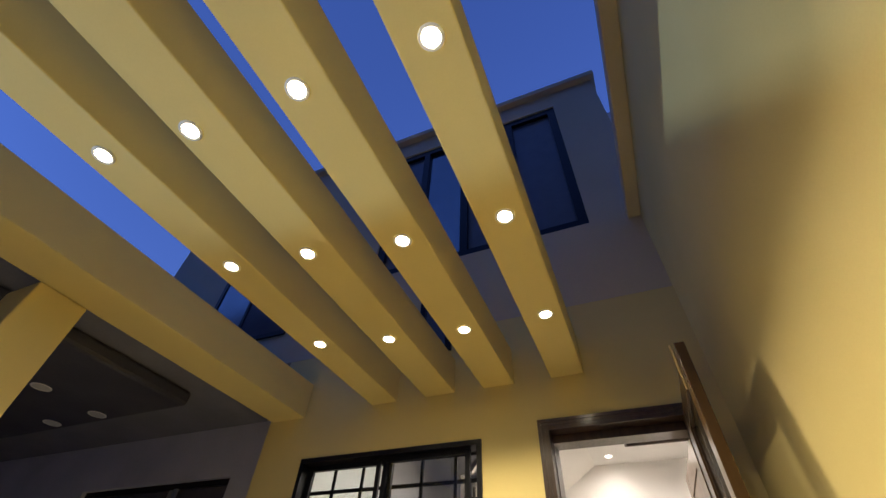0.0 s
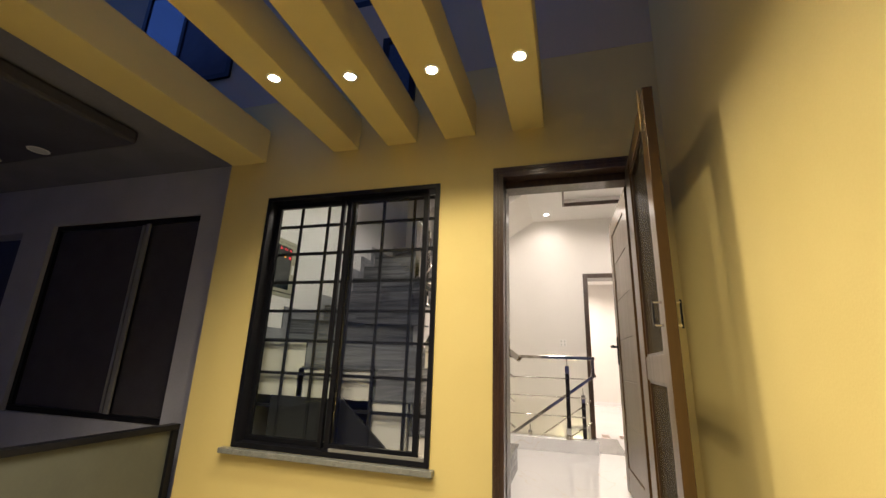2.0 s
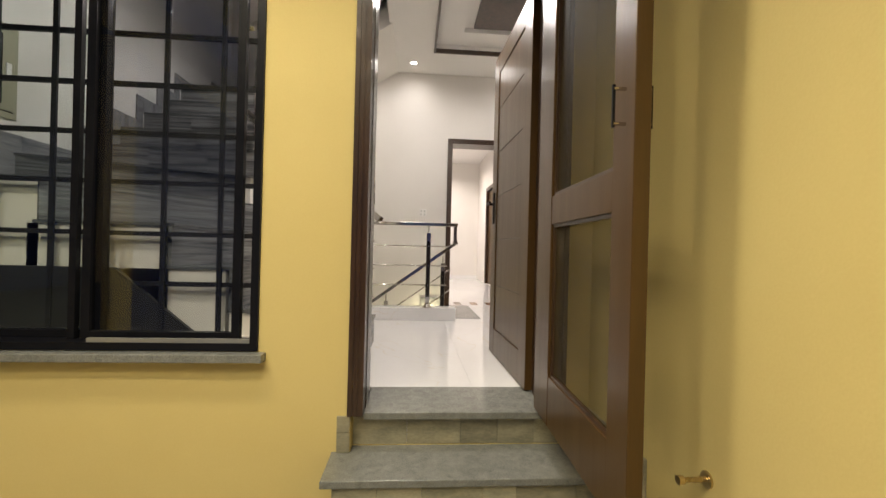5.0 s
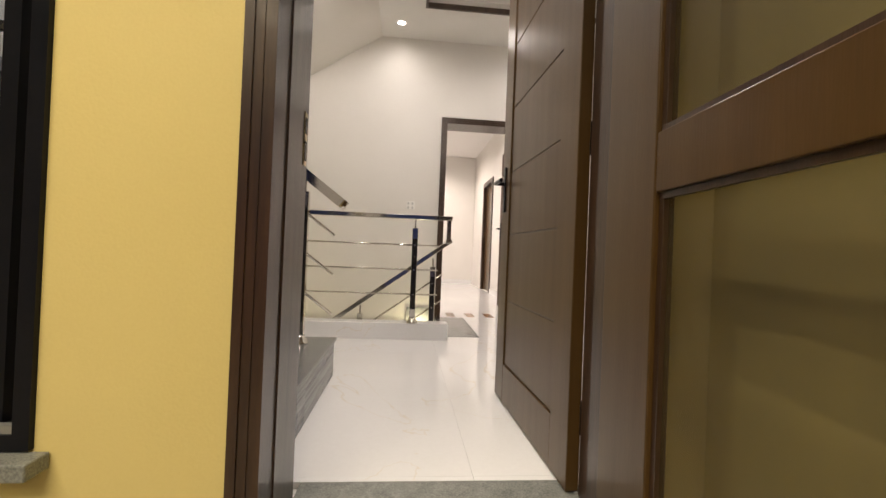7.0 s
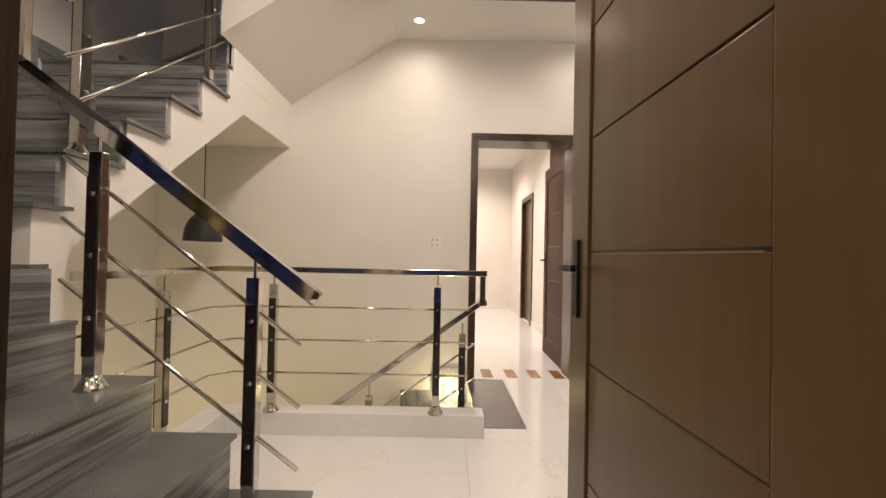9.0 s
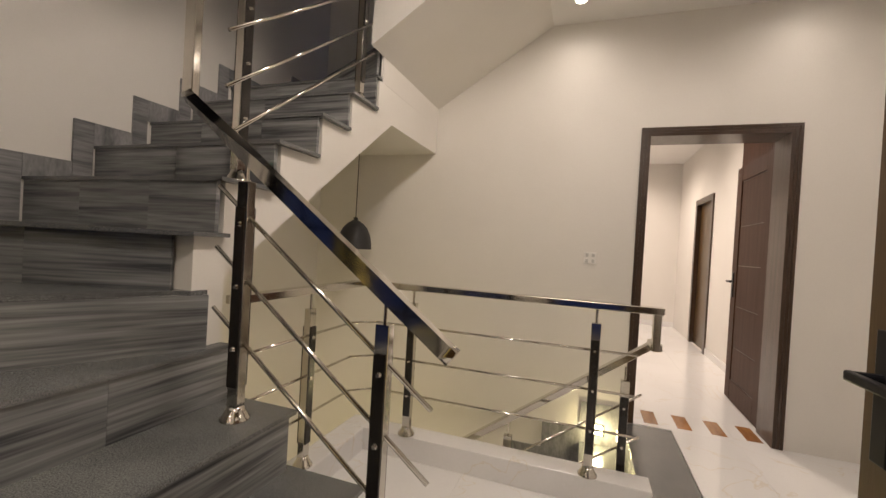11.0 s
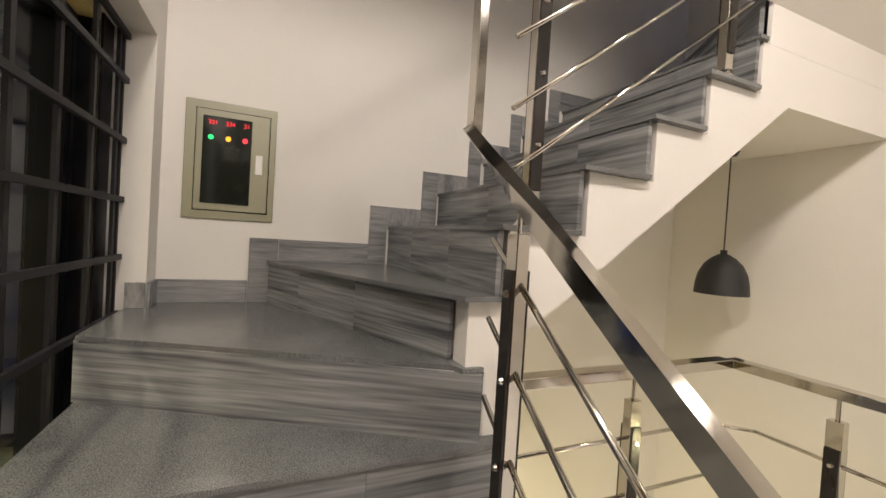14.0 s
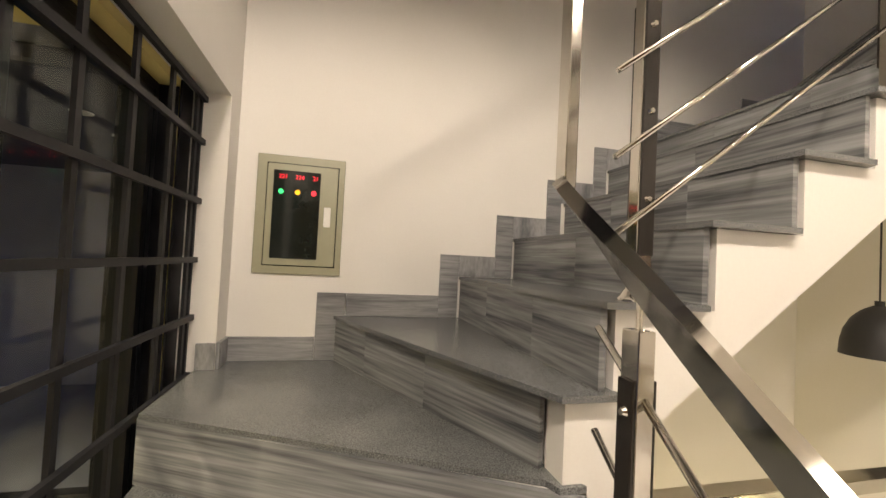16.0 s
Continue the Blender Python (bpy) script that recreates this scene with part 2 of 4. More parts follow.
SMOKED = mat("smoked acrylic", (0.012, 0.016, 0.014), rough=0.05, bump=0.0)


# ---- builders ----
def box(bm, x0, x1, y0, y1, z0, z1, bevel=0.0):
    r = bmesh.ops.create_cube(bm, size=1.0, matrix=Matrix.Translation(((x0 + x1) / 2, (y0 + y1) / 2, (z0 + z1) / 2))
                              @ Matrix.Diagonal((abs(x1 - x0), abs(y1 - y0), abs(z1 - z0), 1)))
    if bevel:
        es = list({e for v in r["verts"] for e in v.link_edges})
        bmesh.ops.bevel(bm, geom=es, offset=bevel, segments=2, profile=0.5, affect='EDGES')
    return bm


def one(x0, x1, y0, y1, z0, z1, bevel=0.0):
    return box(bmesh.new(), x0, x1, y0, y1, z0, z1, bevel)


def bar(bm, a, b, w, h, roll=0.0, bevel=0.0):
    """A square-edged bar from a to b: w across, h in the upright direction."""
    a, b = Vector(a), Vector(b)
    d = b - a
    side = d.cross(Vector((0, 0, 1)))
    if side.length < 1e-5:
        side = Vector((1, 0, 0))
    side.normalize()
    up = side.cross(d).normalized()
    rot = Matrix((side, d.normalized(), up)).transposed().to_4x4()
    m = Matrix.Translation((a + b) / 2) @ rot @ Matrix.Rotation(radians(roll), 4, 'Y') @ Matrix.Diagonal((w, d.length, h, 1))
    r = bmesh.ops.create_cube(bm, size=1.0, matrix=m)
    if bevel:
        es = list({e for v in r["verts"] for e in v.link_edges})
        bmesh.ops.bevel(bm, geom=es, offset=bevel, segments=2, profile=0.5, affect='EDGES')
    return bm


def rod(bm, a, b, r, n=12, r2=None):
    a, b = Vector(a), Vector(b)
    d = b - a
    m = Matrix.Translation((a + b) / 2) @ d.to_track_quat('Z', 'Y').to_matrix().to_4x4()
    bmesh.ops.create_cone(bm, cap_ends=True, segments=n, radius1=r, radius2=r if r2 is None else r2, depth=d.length, matrix=m)
    return bm


def prism(bm, outline, lo, hi, axis='z'):
    """A flat outline pushed from lo to hi along an axis; the outline's two numbers are the other two axes in order."""
    def at(p, h):
        return {'x': (h, p[0], p[1]), 'y': (p[0], h, p[1]), 'z': (p[0], p[1], h)}[axis]
    a = [bm.verts.new(at(p, lo)) for p in outline]
    b = [bm.verts.new(at(p, hi)) for p in outline]
    bm.faces.new(a)
    bm.faces.new(b[::-1])
    for i in range(len(a)):
        j = (i + 1) % len(a)
        bm.faces.new((a[j], a[i], b[i], b[j]))
    bmesh.ops.recalc_face_normals(bm, faces=bm.faces[:])
    return bm


def lathe(bm, profile, centre, n=24):
    rings = []
    for r, z in profile:
        rings.append([bm.verts.new((centre[0] + r * math.cos(2 * math.pi * k / n), centre[1] + r * math.sin(2 * math.pi * k / n), centre[2] + z))
                      for k in range(n)])
    for p, q in zip(rings, rings[1:]):
        for k in range(n):
            bm.faces.new((p[k], p[(k + 1) % n], q[(k + 1) % n], q[k]))
    return bm


def finish(name, bm, material, smooth=False):
    me = bpy.data.meshes.new(name)
    bmesh.ops.recalc_face_normals(bm, faces=bm.faces[:])
    if smooth:
        for f in bm.faces:
            f.smooth = True
    bm.to_mesh(me)
    bm.free()
    me.materials.append(material)
    return me


def under(ob, parent):
    ob.parent = parent
    m = parent.matrix_basis.copy()
    if parent.parent:
        m = parent.parent.matrix_basis @ parent.matrix_parent_inverse @ m
    ob.matrix_parent_inverse = m.inverted()
    return ob


def part(name, bm, material, parent, label="", smooth=False):
    ob = new(name, finish(name, bm, material, smooth))
    under(ob, parent)
    return tagged(ob, label) if label else ob


def thing(name, base, label, category, group="", kind=""):
    ob = new(name)
    ob.empty_display_size = 0.1
    ob.location = base
    return tagged(ob, label, category, group, kind)


def solid(name, bm, material, label, category, group="", kind="", smooth=False):
    return tagged(new(name, finish(name, bm, material, smooth)), label, category, group, kind)


def structure(name, bm, material, label, category):
    return solid(name, bm, material, label, category, kind="structure")


def wall_holes(axis, at0, at1, u0, u1, z0, z1, holes):
    """A wall along x (axis 'x', at0..at1 in y) or y, with openings (ua, ub, za, zb) that do not share a column."""
    bm = bmesh.new()

    def add(a, b, c, d):
        if b - a > 1e-4 and d - c > 1e-4:
            if axis == 'x':
                box(bm, a, b, at0, at1, c, d)
            else:
                box(bm, at0, at1, a, b, c, d)
    u = u0
    for a, b, c, d in sorted(holes):
        add(u, a, z0, z1)
        add(a, b, z0, c)
        add(a, b, d, z1)
        u = b
    add(u, u1, z0, z1)
    return bm


# ---- levels and lines of the plan ----
FRONT, INNER, BACK, WEST, EAST = 2.78, 3.10, 6.345, -2.56, 0.57
TERRACE, CEILING, UPPER = -0.50, 2.99, 5.6
STAIR_IN, STAIR_END = -1.41, 4.20       # inner line of the upper flight, hall side of the lower flight
RISE = 0.2035

# ---- setting: terrace ----
structure("ground", one(-150, 150, -150, 150, -4.7, -4.6), EARTH, "dark dusty ground far below the terrace at dusk", "ground")
# Unseen blocks, added to hold back the blue dusk light.
structure("sky_block_opposite", one(-40, 40, -15, -12, -4.6, 19.0), DARK_WALL, "unseen plain block added to cut the sky light", "facade")
structure("sky_block_side", one(-40, -25, -12, 30, -4.6, 8.0), DARK_WALL, "unseen plain side block added to cut the sky light", "facade")
structure("floor_terrace", one(-2.95, EAST, -1.0, FRONT, TERRACE - 0.25, TERRACE), GROUND, "plain beige paving of the roofed terrace", "floor")
structure("wall_front_outside", wall_holes('x', FRONT, 2.95, -2.74, EAST + 0.23, TERRACE - 0.25, 2.99,
          [(-2.30, -0.868, 0.272, 2.095), (-0.475, 0.46, -0.158, 2.165)]), YELLOW, "yellow painted terrace wall with window and doorway", "wall")
structure("wall_front_inside", wall_holes('x', 2.952, INNER, -2.75, 2.6, -0.3, UPPER,
          [(-2.415, -0.868, 0.272, 2.125), (-0.475, 0.46, -0.02, 2.165)]), WHITE, "white plastered hall wall around window and doorway", "wall")
structure("wall_upper_storey", wall_holes('x', FRONT, 2.95, -5.6, 0.69, 2.992, 6.35, [(-2.02, 0.17, 3.82, 6.02)]), UPPER_TONE,
          "dull buff upper storey wall in dusk", "wall")
structure("parapet_top", one(-5.65, 0.74, 2.70, 3.0, 6.352, 6.45, 0.01), UPPER_TONE, "projecting grey parapet coping", "parapet")
structure("wall_right", one(EAST, EAST + 0.23, -1.0, FRONT - 0.002, TERRACE - 0.25, 3.75), YELLOW, "tall yellow painted side wall", "wall")
# Coping colour is dulled because little lamp light gets up here.
structure("wall_coping", one(EAST - 0.10, EAST + 0.30, -1.0, 3.0, 3.752, 3.87, 0.01), UPPER_TONE, "projecting coping on the yellow wall, toned dull for weak light", "coping")
structure("terrace_edge", one(-2.95, EAST + 0.23, -1.12, -1.0, TERRACE - 0.25, -0.46), YELLOW, "low yellow kerb at the terrace edge", "kerb")

# pergola: five beams on a pillar line
BEAMS = [(-0.362, -0.145), (-0.845, -0.618), (-1.297, -1.062), (-1.755, -1.535)]
LAMPS = [((-0.24, 0.50), (-0.238, 1.29), (-0.234, 2.05)), ((-0.743, 0.48), (-0.727, 1.265), (-0.713, 2.043)),
         ((-1.225, 0.46), (-1.205, 1.18), (-1.184, 1.986)), ((-1.65, 0.411), (-1.635, 1.12), (-1.626, 1.893))]
for x0, x1 in BEAMS:
    solid("pergola_beam", one(x0, x1, -1.0, FRONT - 0.003, 2.44, 2.71, 0.006), YELLOW, "yellow painted concrete pergola beam with downlights", "beam",
          group="pergola beams", kind="structure")
solid("edge_beam", one(-2.715, -2.385, -1.0, FRONT - 0.003, 2.42, 2.71, 0.006), YELLOW, "wide yellow edge beam along the terrace", "beam", kind="structure")
solid("terrace_pillar", one(-3.0, -2.70, 0.83, 1.10, TERRACE, 2.419, 0.008), YELLOW, "square yellow painted pillar under the edge beam", "pillar",
      kind="structure")
solid("rear_beam", one(-2.742, EAST, -1.3, -1.002, 2.40, 2.75, 0.006), YELLOW, "yellow beam that carries the pergola ends", "beam", kind="structure")


def downlight(name, x, y, z, lit, label, group, r=0.045, trim=WHITE_PLASTIC):
    t = thing(name, (x, y, z), label, "downlight", group)
    bm = bmesh.new()
    lathe(bm, [(r, 0.0), (r + 0.004, -0.006), (r + 0.012, -0.005), (r + 0.014, 0.0)], (x, y, z - 0.001), 20)
    part("trim_ring", bm, trim, t, smooth=True)
    part("lens", rod(bmesh.new(), (x, y, z - 0.0005), (x, y, z - 0.004), r, 20), lit, t, "bright lit lens" if lit != LAMP_OFF else "")
    return t


# The lamp at y -0.30 on each beam is unseen, assumed to light the near wall.
for row, share in zip(LAMPS, (0.72, 1.05, 1.1, 1.05)):
    for lx, ly in (*row, (row[0][0], -0.30)):
        downlight("downlight", lx, ly, 2.44, LAMP_WARM, "small lit round downlight recessed in a beam", "pergola downlights", r=0.03)
        spot_lamp("terrace_lamp", (lx, ly, 2.425), TERRACE_W * share, WARM, cone=130, blend=0.6, size=0.012)

# unseen flood lamp, assumed below the terrace edge for the side wall's pale patch
fl_lamp = thing("assumed_flood_lamp", (-9.0, -4.0, -4.6), "assumed flood lamp, unseen, for the pale light on the side wall", "street lamp")
part("pole", rod(bmesh.new(), (-9.0, -4.0, -4.6), (-9.0, -4.0, -4.46), 0.03, 12), BLACK_METAL, fl_lamp)
part("head", one(-9.1, -8.9, -4.1, -3.95, -4.459, -4.42, 0.005), BLACK_METAL, fl_lamp)
spot_lamp("flood_light", (-9.0, -3.98, -4.40), STREET_W, STREET, cone=18, blend=0.6, size=0.12, aim=(0.57, 0.35, 3.2))

# ---- setting: the neighbouring porch in the dark ----
structure("wall_porch", wall_holes('x', 3.0, 3.2, -7.5, -2.742, -0.6, 2.99, [(-5.15, -3.22, 0.30, 2.11), (-7.0, -5.6, TERRACE, 2.05)]), DARK_WALL,
          "unlit grey wall of the porch next door", "wall")
structure("wall_porch_end", one(-7.7, -7.5, -3.0, 3.2, -0.6, 2.99), DARK_WALL, "unlit grey end wall of the porch", "wall")
# Soffit and panel colours are lowered to carry the porch's lack of light.
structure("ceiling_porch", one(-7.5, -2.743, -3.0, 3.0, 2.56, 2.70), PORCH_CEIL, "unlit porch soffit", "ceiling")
structure("ceiling_panel_porch", one(-7.0, -3.24, -1.0, 2.33, 2.44, 2.559, 0.03), DARK_UNLIT, "dropped ceiling panel of the porch, darkened as unlit", "ceiling")
structure("floor_porch", one(-7.5, -2.952, -1.1, 3.0, TERRACE - 0.25, TERRACE - 0.004), DARK_WALL, "unlit porch floor", "floor")
# A dark sheet in place of the unlit room's depth.
structure("porch_backing", one(-7.5, -2.76, 3.45, 3.6, -0.6, 2.9), DARK_UNLIT, "dark sheet standing for the unlit porch room", "wall")
for x, y in ((-4.10, 1.69), (-4.15, 2.20), (-4.76, 2.20), (-4.75, 1.66), (-5.4, 1.66)):
    downlight("unlit_downlight", x, y, 2.44, LAMP_OFF, "unlit round downlight in a dark soffit", "porch downlights", r=0.06)


def frame_bm(x0, x1, z0, z1, y0, y1, w):
    bm = bmesh.new()
    box(bm, x0, x1, y0, y1, z1 - w, z1)
    box(bm, x0, x1, y0, y1, z0, z0 + w)
    box(bm, x0, x0 + w, y0, y1, z0 + w, z1 - w)
    box(bm, x1 - w, x1, y0, y1, z0 + w, z1 - w)
    return bm


pw = thing("window_porch", (-4.2, 3.05, 0.3), "dark sliding window of the unlit porch", "window", kind="structure")
part("window_frame", frame_bm(-5.15, -3.22, 0.30, 2.11, 3.04, 3.10, 0.05), BLACK_METAL, pw)
part("sash_stile", one(-3.88, -3.83, 3.015, 3.035, 0.35, 2.06, 0.004), ALU, pw, "pale aluminium sash stile")
part("sash_stile", one(-3.97, -3.94, 3.045, 3.07, 0.35, 2.06, 0.004), ALU, pw, "pale aluminium sash stile")
for a, b in ((-5.10, -3.90), (-3.86, -3.27)):
    part("pane", one(a, b, 3.072, 3.078, 0.35, 2.06), DARK_GLASS, pw)

# railing with glass between pillar and wall
kb = structure("terrace_kerb", one(-2.92, -2.742, 1.102, FRONT - 0.002, TERRACE, -0.17, 0.006), YELLOW, "low yellow kerb under the glass railing", "kerb")
for y0, y1 in ((1.105, FRONT - 0.006),):
    gr = thing("glass_railing", (-2.80, (y0 + y1) / 2, -0.17), "black framed railing with frosted grey glass on the kerb", "railing", "terrace railings")
    part("top_rail", one(-2.83, -2.765, y0, y1, 0.345, 0.385, 0.004), BLACK_METAL, gr)
    part("bottom_rail", one(-2.83, -2.765, y0, y1, -0.169, -0.115, 0.004), BLACK_METAL, gr)
    part("post", one(-2.825, -2.77, y1 - 0.045, y1, -0.114, 0.344), BLACK_METAL, gr)
    part("post", one(-2.825, -2.77, y0, y0 + 0.045, -0.114, 0.344), BLACK_METAL, gr)
    part("pane", one(-2.803, -2.795, y0 + 0.046, y1 - 0.046, -0.114, 0.344), FROST, gr, "frosted grey-green glass pane")

# ---- upper storey window ----
uw = thing("window_upper", (-0.9, 2.8, 3.82), "large dark window of the upper storey in black frame", "window", kind="structure")
part("window_frame", frame_bm(-2.02, 0.17, 3.82, 6.02, 2.80, 2.88, 0.09), BLACK_METAL, uw)
for x in (-1.55, -1.02, -0.42):
    part("mullion", one(x - 0.04, x + 0.04, 2.80, 2.87, 3.911, 5.929), BLACK_METAL, uw)
for a, b, m in ((-1.93, -1.59, DUSK_GLASS), (-1.51, -1.06, SKY_GLASS), (-0.98, -0.46, DUSK_GLASS), (-0.38, 0.08, DUSK_GLASS)):
    part("pane", one(a, b, 2.845, 2.85, 3.911, 5.929), m, uw)
for wx0, wx1, wz0, wz1, label, split in ((-4.25, -2.95, 3.35, 4.60, "dark framed upper window mirroring the evening sky", -3.65),
                                         (-1.40, -1.10, 2.80, 3.42, "small upper window mirroring the evening sky", None)):
    w2 = thing("window_upper_small", ((wx0 + wx1) / 2, 2.77, wz0), label, "window", kind="structure")
    part("window_frame", frame_bm(wx0, wx1, wz0, wz1, 2.755, 2.779, 0.05), BLACK_METAL, w2)
    if split:
        part("pane", one(wx0 + 0.05, split - 0.02, 2.768, 2.774, wz0 + 0.05, wz1 - 0.05), SKY_GLASS, w2)
        part("mullion", one(split - 0.02, split + 0.02, 2.757, 2.779, wz0 + 0.05, wz1 - 0.05), BLACK_METAL, w2)
        part("pane", one(split + 0.02, wx1 - 0.05, 2.768, 2.774, wz0 + 0.05, wz1 - 0.05), DARK_GLASS, w2)
    else:
        part("pane", one(wx0 + 0.05, wx1 - 0.05, 2.768, 2.774, wz0 + 0.05, wz1 - 0.05), SKY_GLASS, w2)
# Dark sheet added for the unlit interior upstairs.
structure("upper_backing", one(-2.3, 0.5, 3.12, 3.2, 3.5, 6.3), DARK_UNLIT, "dark sheet standing for the unlit room upstairs", "wall")

# ---- front window ----
WX0, WX1, WZ0, WZ1 = -2.30, -0.868, 0.272, 2.095
win = thing("window_1", (-1.58, 2.8, WZ0), "black aluminium sliding window with iron grille in yellow wall", "window", kind="structure")
part("window_frame", frame_bm(WX0 + 0.001, WX1 - 0.001, WZ0 + 0.001, WZ1 - 0.001, 2.768, 2.886, 0.032), BLACK_METAL, win)
# two sashes, the right one in front
for x0, x1, y0 in ((-2.266, -1.555, 2.854), (-1.61, -0.965, 2.821)):
    s = part("sash", frame_bm(x0, x1, WZ0 + 0.034, WZ1 - 0.034, y0, y0 + 0.03, 0.034), BLACK_METAL, win)
    pn = part("pane", one(x0 + 0.033, x1 - 0.033, y0 + 0.012, y0 + 0.017, WZ0 + 0.067, WZ1 - 0.067), TINTED if x1 > -1 else GLASS, s)
    pn.visible_shadow = False
part("sash_stile", one(-1.665, -1.637, 2.824, 2.849, WZ0 + 0.034, WZ1 - 0.034), BLACK_METAL, win)
part("bottom_track", one(-1.55, WX1 - 0.034, 2.772, 2.79, WZ0 + 0.0335, WZ0 + 0.05), ALU, win, "bright aluminium sliding track")
# Thin black strips, added to hide the yellow wall reveal beside the frame.
part("reveal_cover", one(-2.413, WX0 - 0.001, 2.9525, 2.960, WZ0 + 0.014, 2.123), BLACK_METAL, win)
part("reveal_liner", one(WX0 + 0.001, WX0 + 0.004, 2.8865, 2.951, WZ0 + 0.016, WZ1 - 0.001), BLACK_METAL, win)
GRY = 2.998
for gx in (-2.41, -2.36, -2.124, -1.875, -1.635, -1.386, -1.131, -0.90):
    part("grille_bar", one(gx - 0.011, gx + 0.011, GRY - 0.012, GRY, WZ0 + 0.014, 2.118), GRILLE_PAINT, win)
for gz in (2.095, 1.922, 1.686, 1.453, 1.225, 0.998, 0.76, 0.527):
    part("grille_bar", one(-2.426, WX1 - 0.004, GRY + 0.001, GRY + 0.017, gz - 0.011, gz + 0.011), GRILLE_PAINT, win)
part("window_sill", one(-2.36, -0.835, 2.72, 2.778, 0.235, 0.27, 0.004), STEP_GRANITE, win, "grey granite sill slab")
part("window_sill", one(WX0 + 0.002, WX1 - 0.002, 2.938, 3.02, 0.272, 0.285), WHITE, win, "white inner sill")

# ---- front door frame, threshold and steps ----
fr = thing("door_frame_1", (-0.04, 2.78, 0.0), "dark stained grooved wooden frame of the terrace doorway", "door frame", kind="structure")
DX0, DX1, DZ = -0.490, 0.459, 2.164


def casing(parent, material, x0, x1, ztop, y0, y1, w, groove):
    """Jambs and head of stepped section."""
    for k, (off, dep) in enumerate(((0.0, 0.0), (w * 0.30, groove), (w * 0.36, 0.002), (w * 0.62, groove), (w * 0.68, 0.004))):
        nxt = (w * 0.30, w * 0.36, w * 0.62, w * 0.68, w)[k]
        part("jamb", one(x0 + off, x0 + nxt, y0 + dep, y1, 0.001, ztop - off), material, parent)
        part("jamb", one(x1 - nxt, x1 - off, y0 + dep, y1, 0.001, ztop - off), material, parent)
        part("head", one(x0 + nxt, x1 - nxt, y0 + dep, y1, ztop - nxt, ztop - off), material, parent)


casing(fr, FRAME_WOOD, DX0, DX1, DZ, 2.760, 3.055, 0.066, 0.005)
part("door_stop", one(DX0 + 0.066, DX0 + 0.070, 2.86, 2.985, 0.001, DZ - 0.066), FRAME_WOOD, fr)
part("door_stop", one(DX1 - 0.074, DX1 - 0.066, 2.86, 2.985, 0.001, DZ - 0.066), FRAME_WOOD, fr)
part("door_stop", one(DX0 + 0.070, DX1 - 0.074, 2.86, 2.985, DZ - 0.115, DZ - 0.066), FRAME_WOOD, fr)
kp = part("strike_plate", one(DX0 + 0.0665, DX0 + 0.069, 3.007, 3.036, 0.920, 1.062), BRASS, fr, "brass strike plate in the jamb")
part("strike_hole", one(DX0 + 0.0688, DX0 + 0.0705, 3.013, 3.029, 1.005, 1.048), INLAY, kp)
part("strike_hole", one(DX0 + 0.0688, DX0 + 0.0705, 3.013, 3.029, 0.932, 0.985), INLAY, kp)

solid("threshold_slab", one(-0.425, 0.42, 2.80, 3.143, -0.03, 0.002, 0.004), STEP_GRANITE, "speckled grey granite threshold slab in the doorway", "threshold",
      kind="structure")
step = thing("entrance_step", (0.0, 2.7, TERRACE), "granite entrance step faced with beige slate tiles", "step", kind="structure")
part("tread", one(-0.555, EAST - 0.003, 2.552, 2.842, -0.187, -0.157, 0.004), STEP_GRANITE, step, "speckled grey granite tread")
part("core", one(-0.50, EAST - 0.006, 2.592, 2.778, TERRACE + 0.001, -0.188), DARK_WALL, step)
part("tread", one(-0.62, EAST - 0.003, 2.24, 2.57, -0.363, -0.333, 0.004), STEP_GRANITE, step, "speckled grey granite tread")
part("core", one(-0.57, EAST - 0.006, 2.27, 2.568, TERRACE + 0.001, -0.364), STONE, step)
part("core", one(-0.47, 0.455, 2.864, 2.948, -0.155, -0.032), DARK_WALL, step)
random.seed(3)
for x0, x1, y, z0, z1 in ((-0.512, 0.566, 2.572, -0.332, -0.189), (-0.474, 0.459, 2.846, -0.155, -0.032)):
    x = x0
    while x < x1 - 0.02:
        w = random.choice((0.13, 0.17, 0.20, 0.24))
        e = min(x1, x + w)
        if x1 - e < 0.05:
            e = x1
        part("tile", one(x, e - 0.0015, y - random.uniform(0, 0.004), y + 0.018, z0, z1), STONE, step)
        x = e
part("tile", one(-0.532, -0.478, 2.766, 2.778, -0.155, -0.07), STONE, step)
part("tile", one(-0.532, -0.478, 2.766, 2.778, -0.068, -0.002), STONE, step)

wall_sk = thing("skirting_entrance", (EAST, 2.5, -0.15), "dark slate skirting on the yellow wall beside the step", "skirting", kind="structure")
part("tile", one(EAST - 0.012, EAST - 0.0005, 2.31, 2.549, -0.332, 0.035, 0.002), STONE, wall_sk)
part("tile", one(EAST - 0.012, EAST - 0.0005, 2.552, 2.776, -0.156, 0.035, 0.002), STONE, wall_sk)

# ---- mesh door, opened out against the side wall ----
def leaf_pose(hinge, free, z):
    a = math.degrees(math.atan2(free[1] - hinge[1], free[0] - hinge[0]))
    return pose(hinge[0], hinge[1], z, 0, 0, a)


def child(name, bm, material, parent, label="", smooth=False):
    """A part drawn in its parent's own axes."""
    ob = new(name, finish(name, bm, material, smooth))
    ob.parent = parent
    return tagged(ob, label) if label else ob


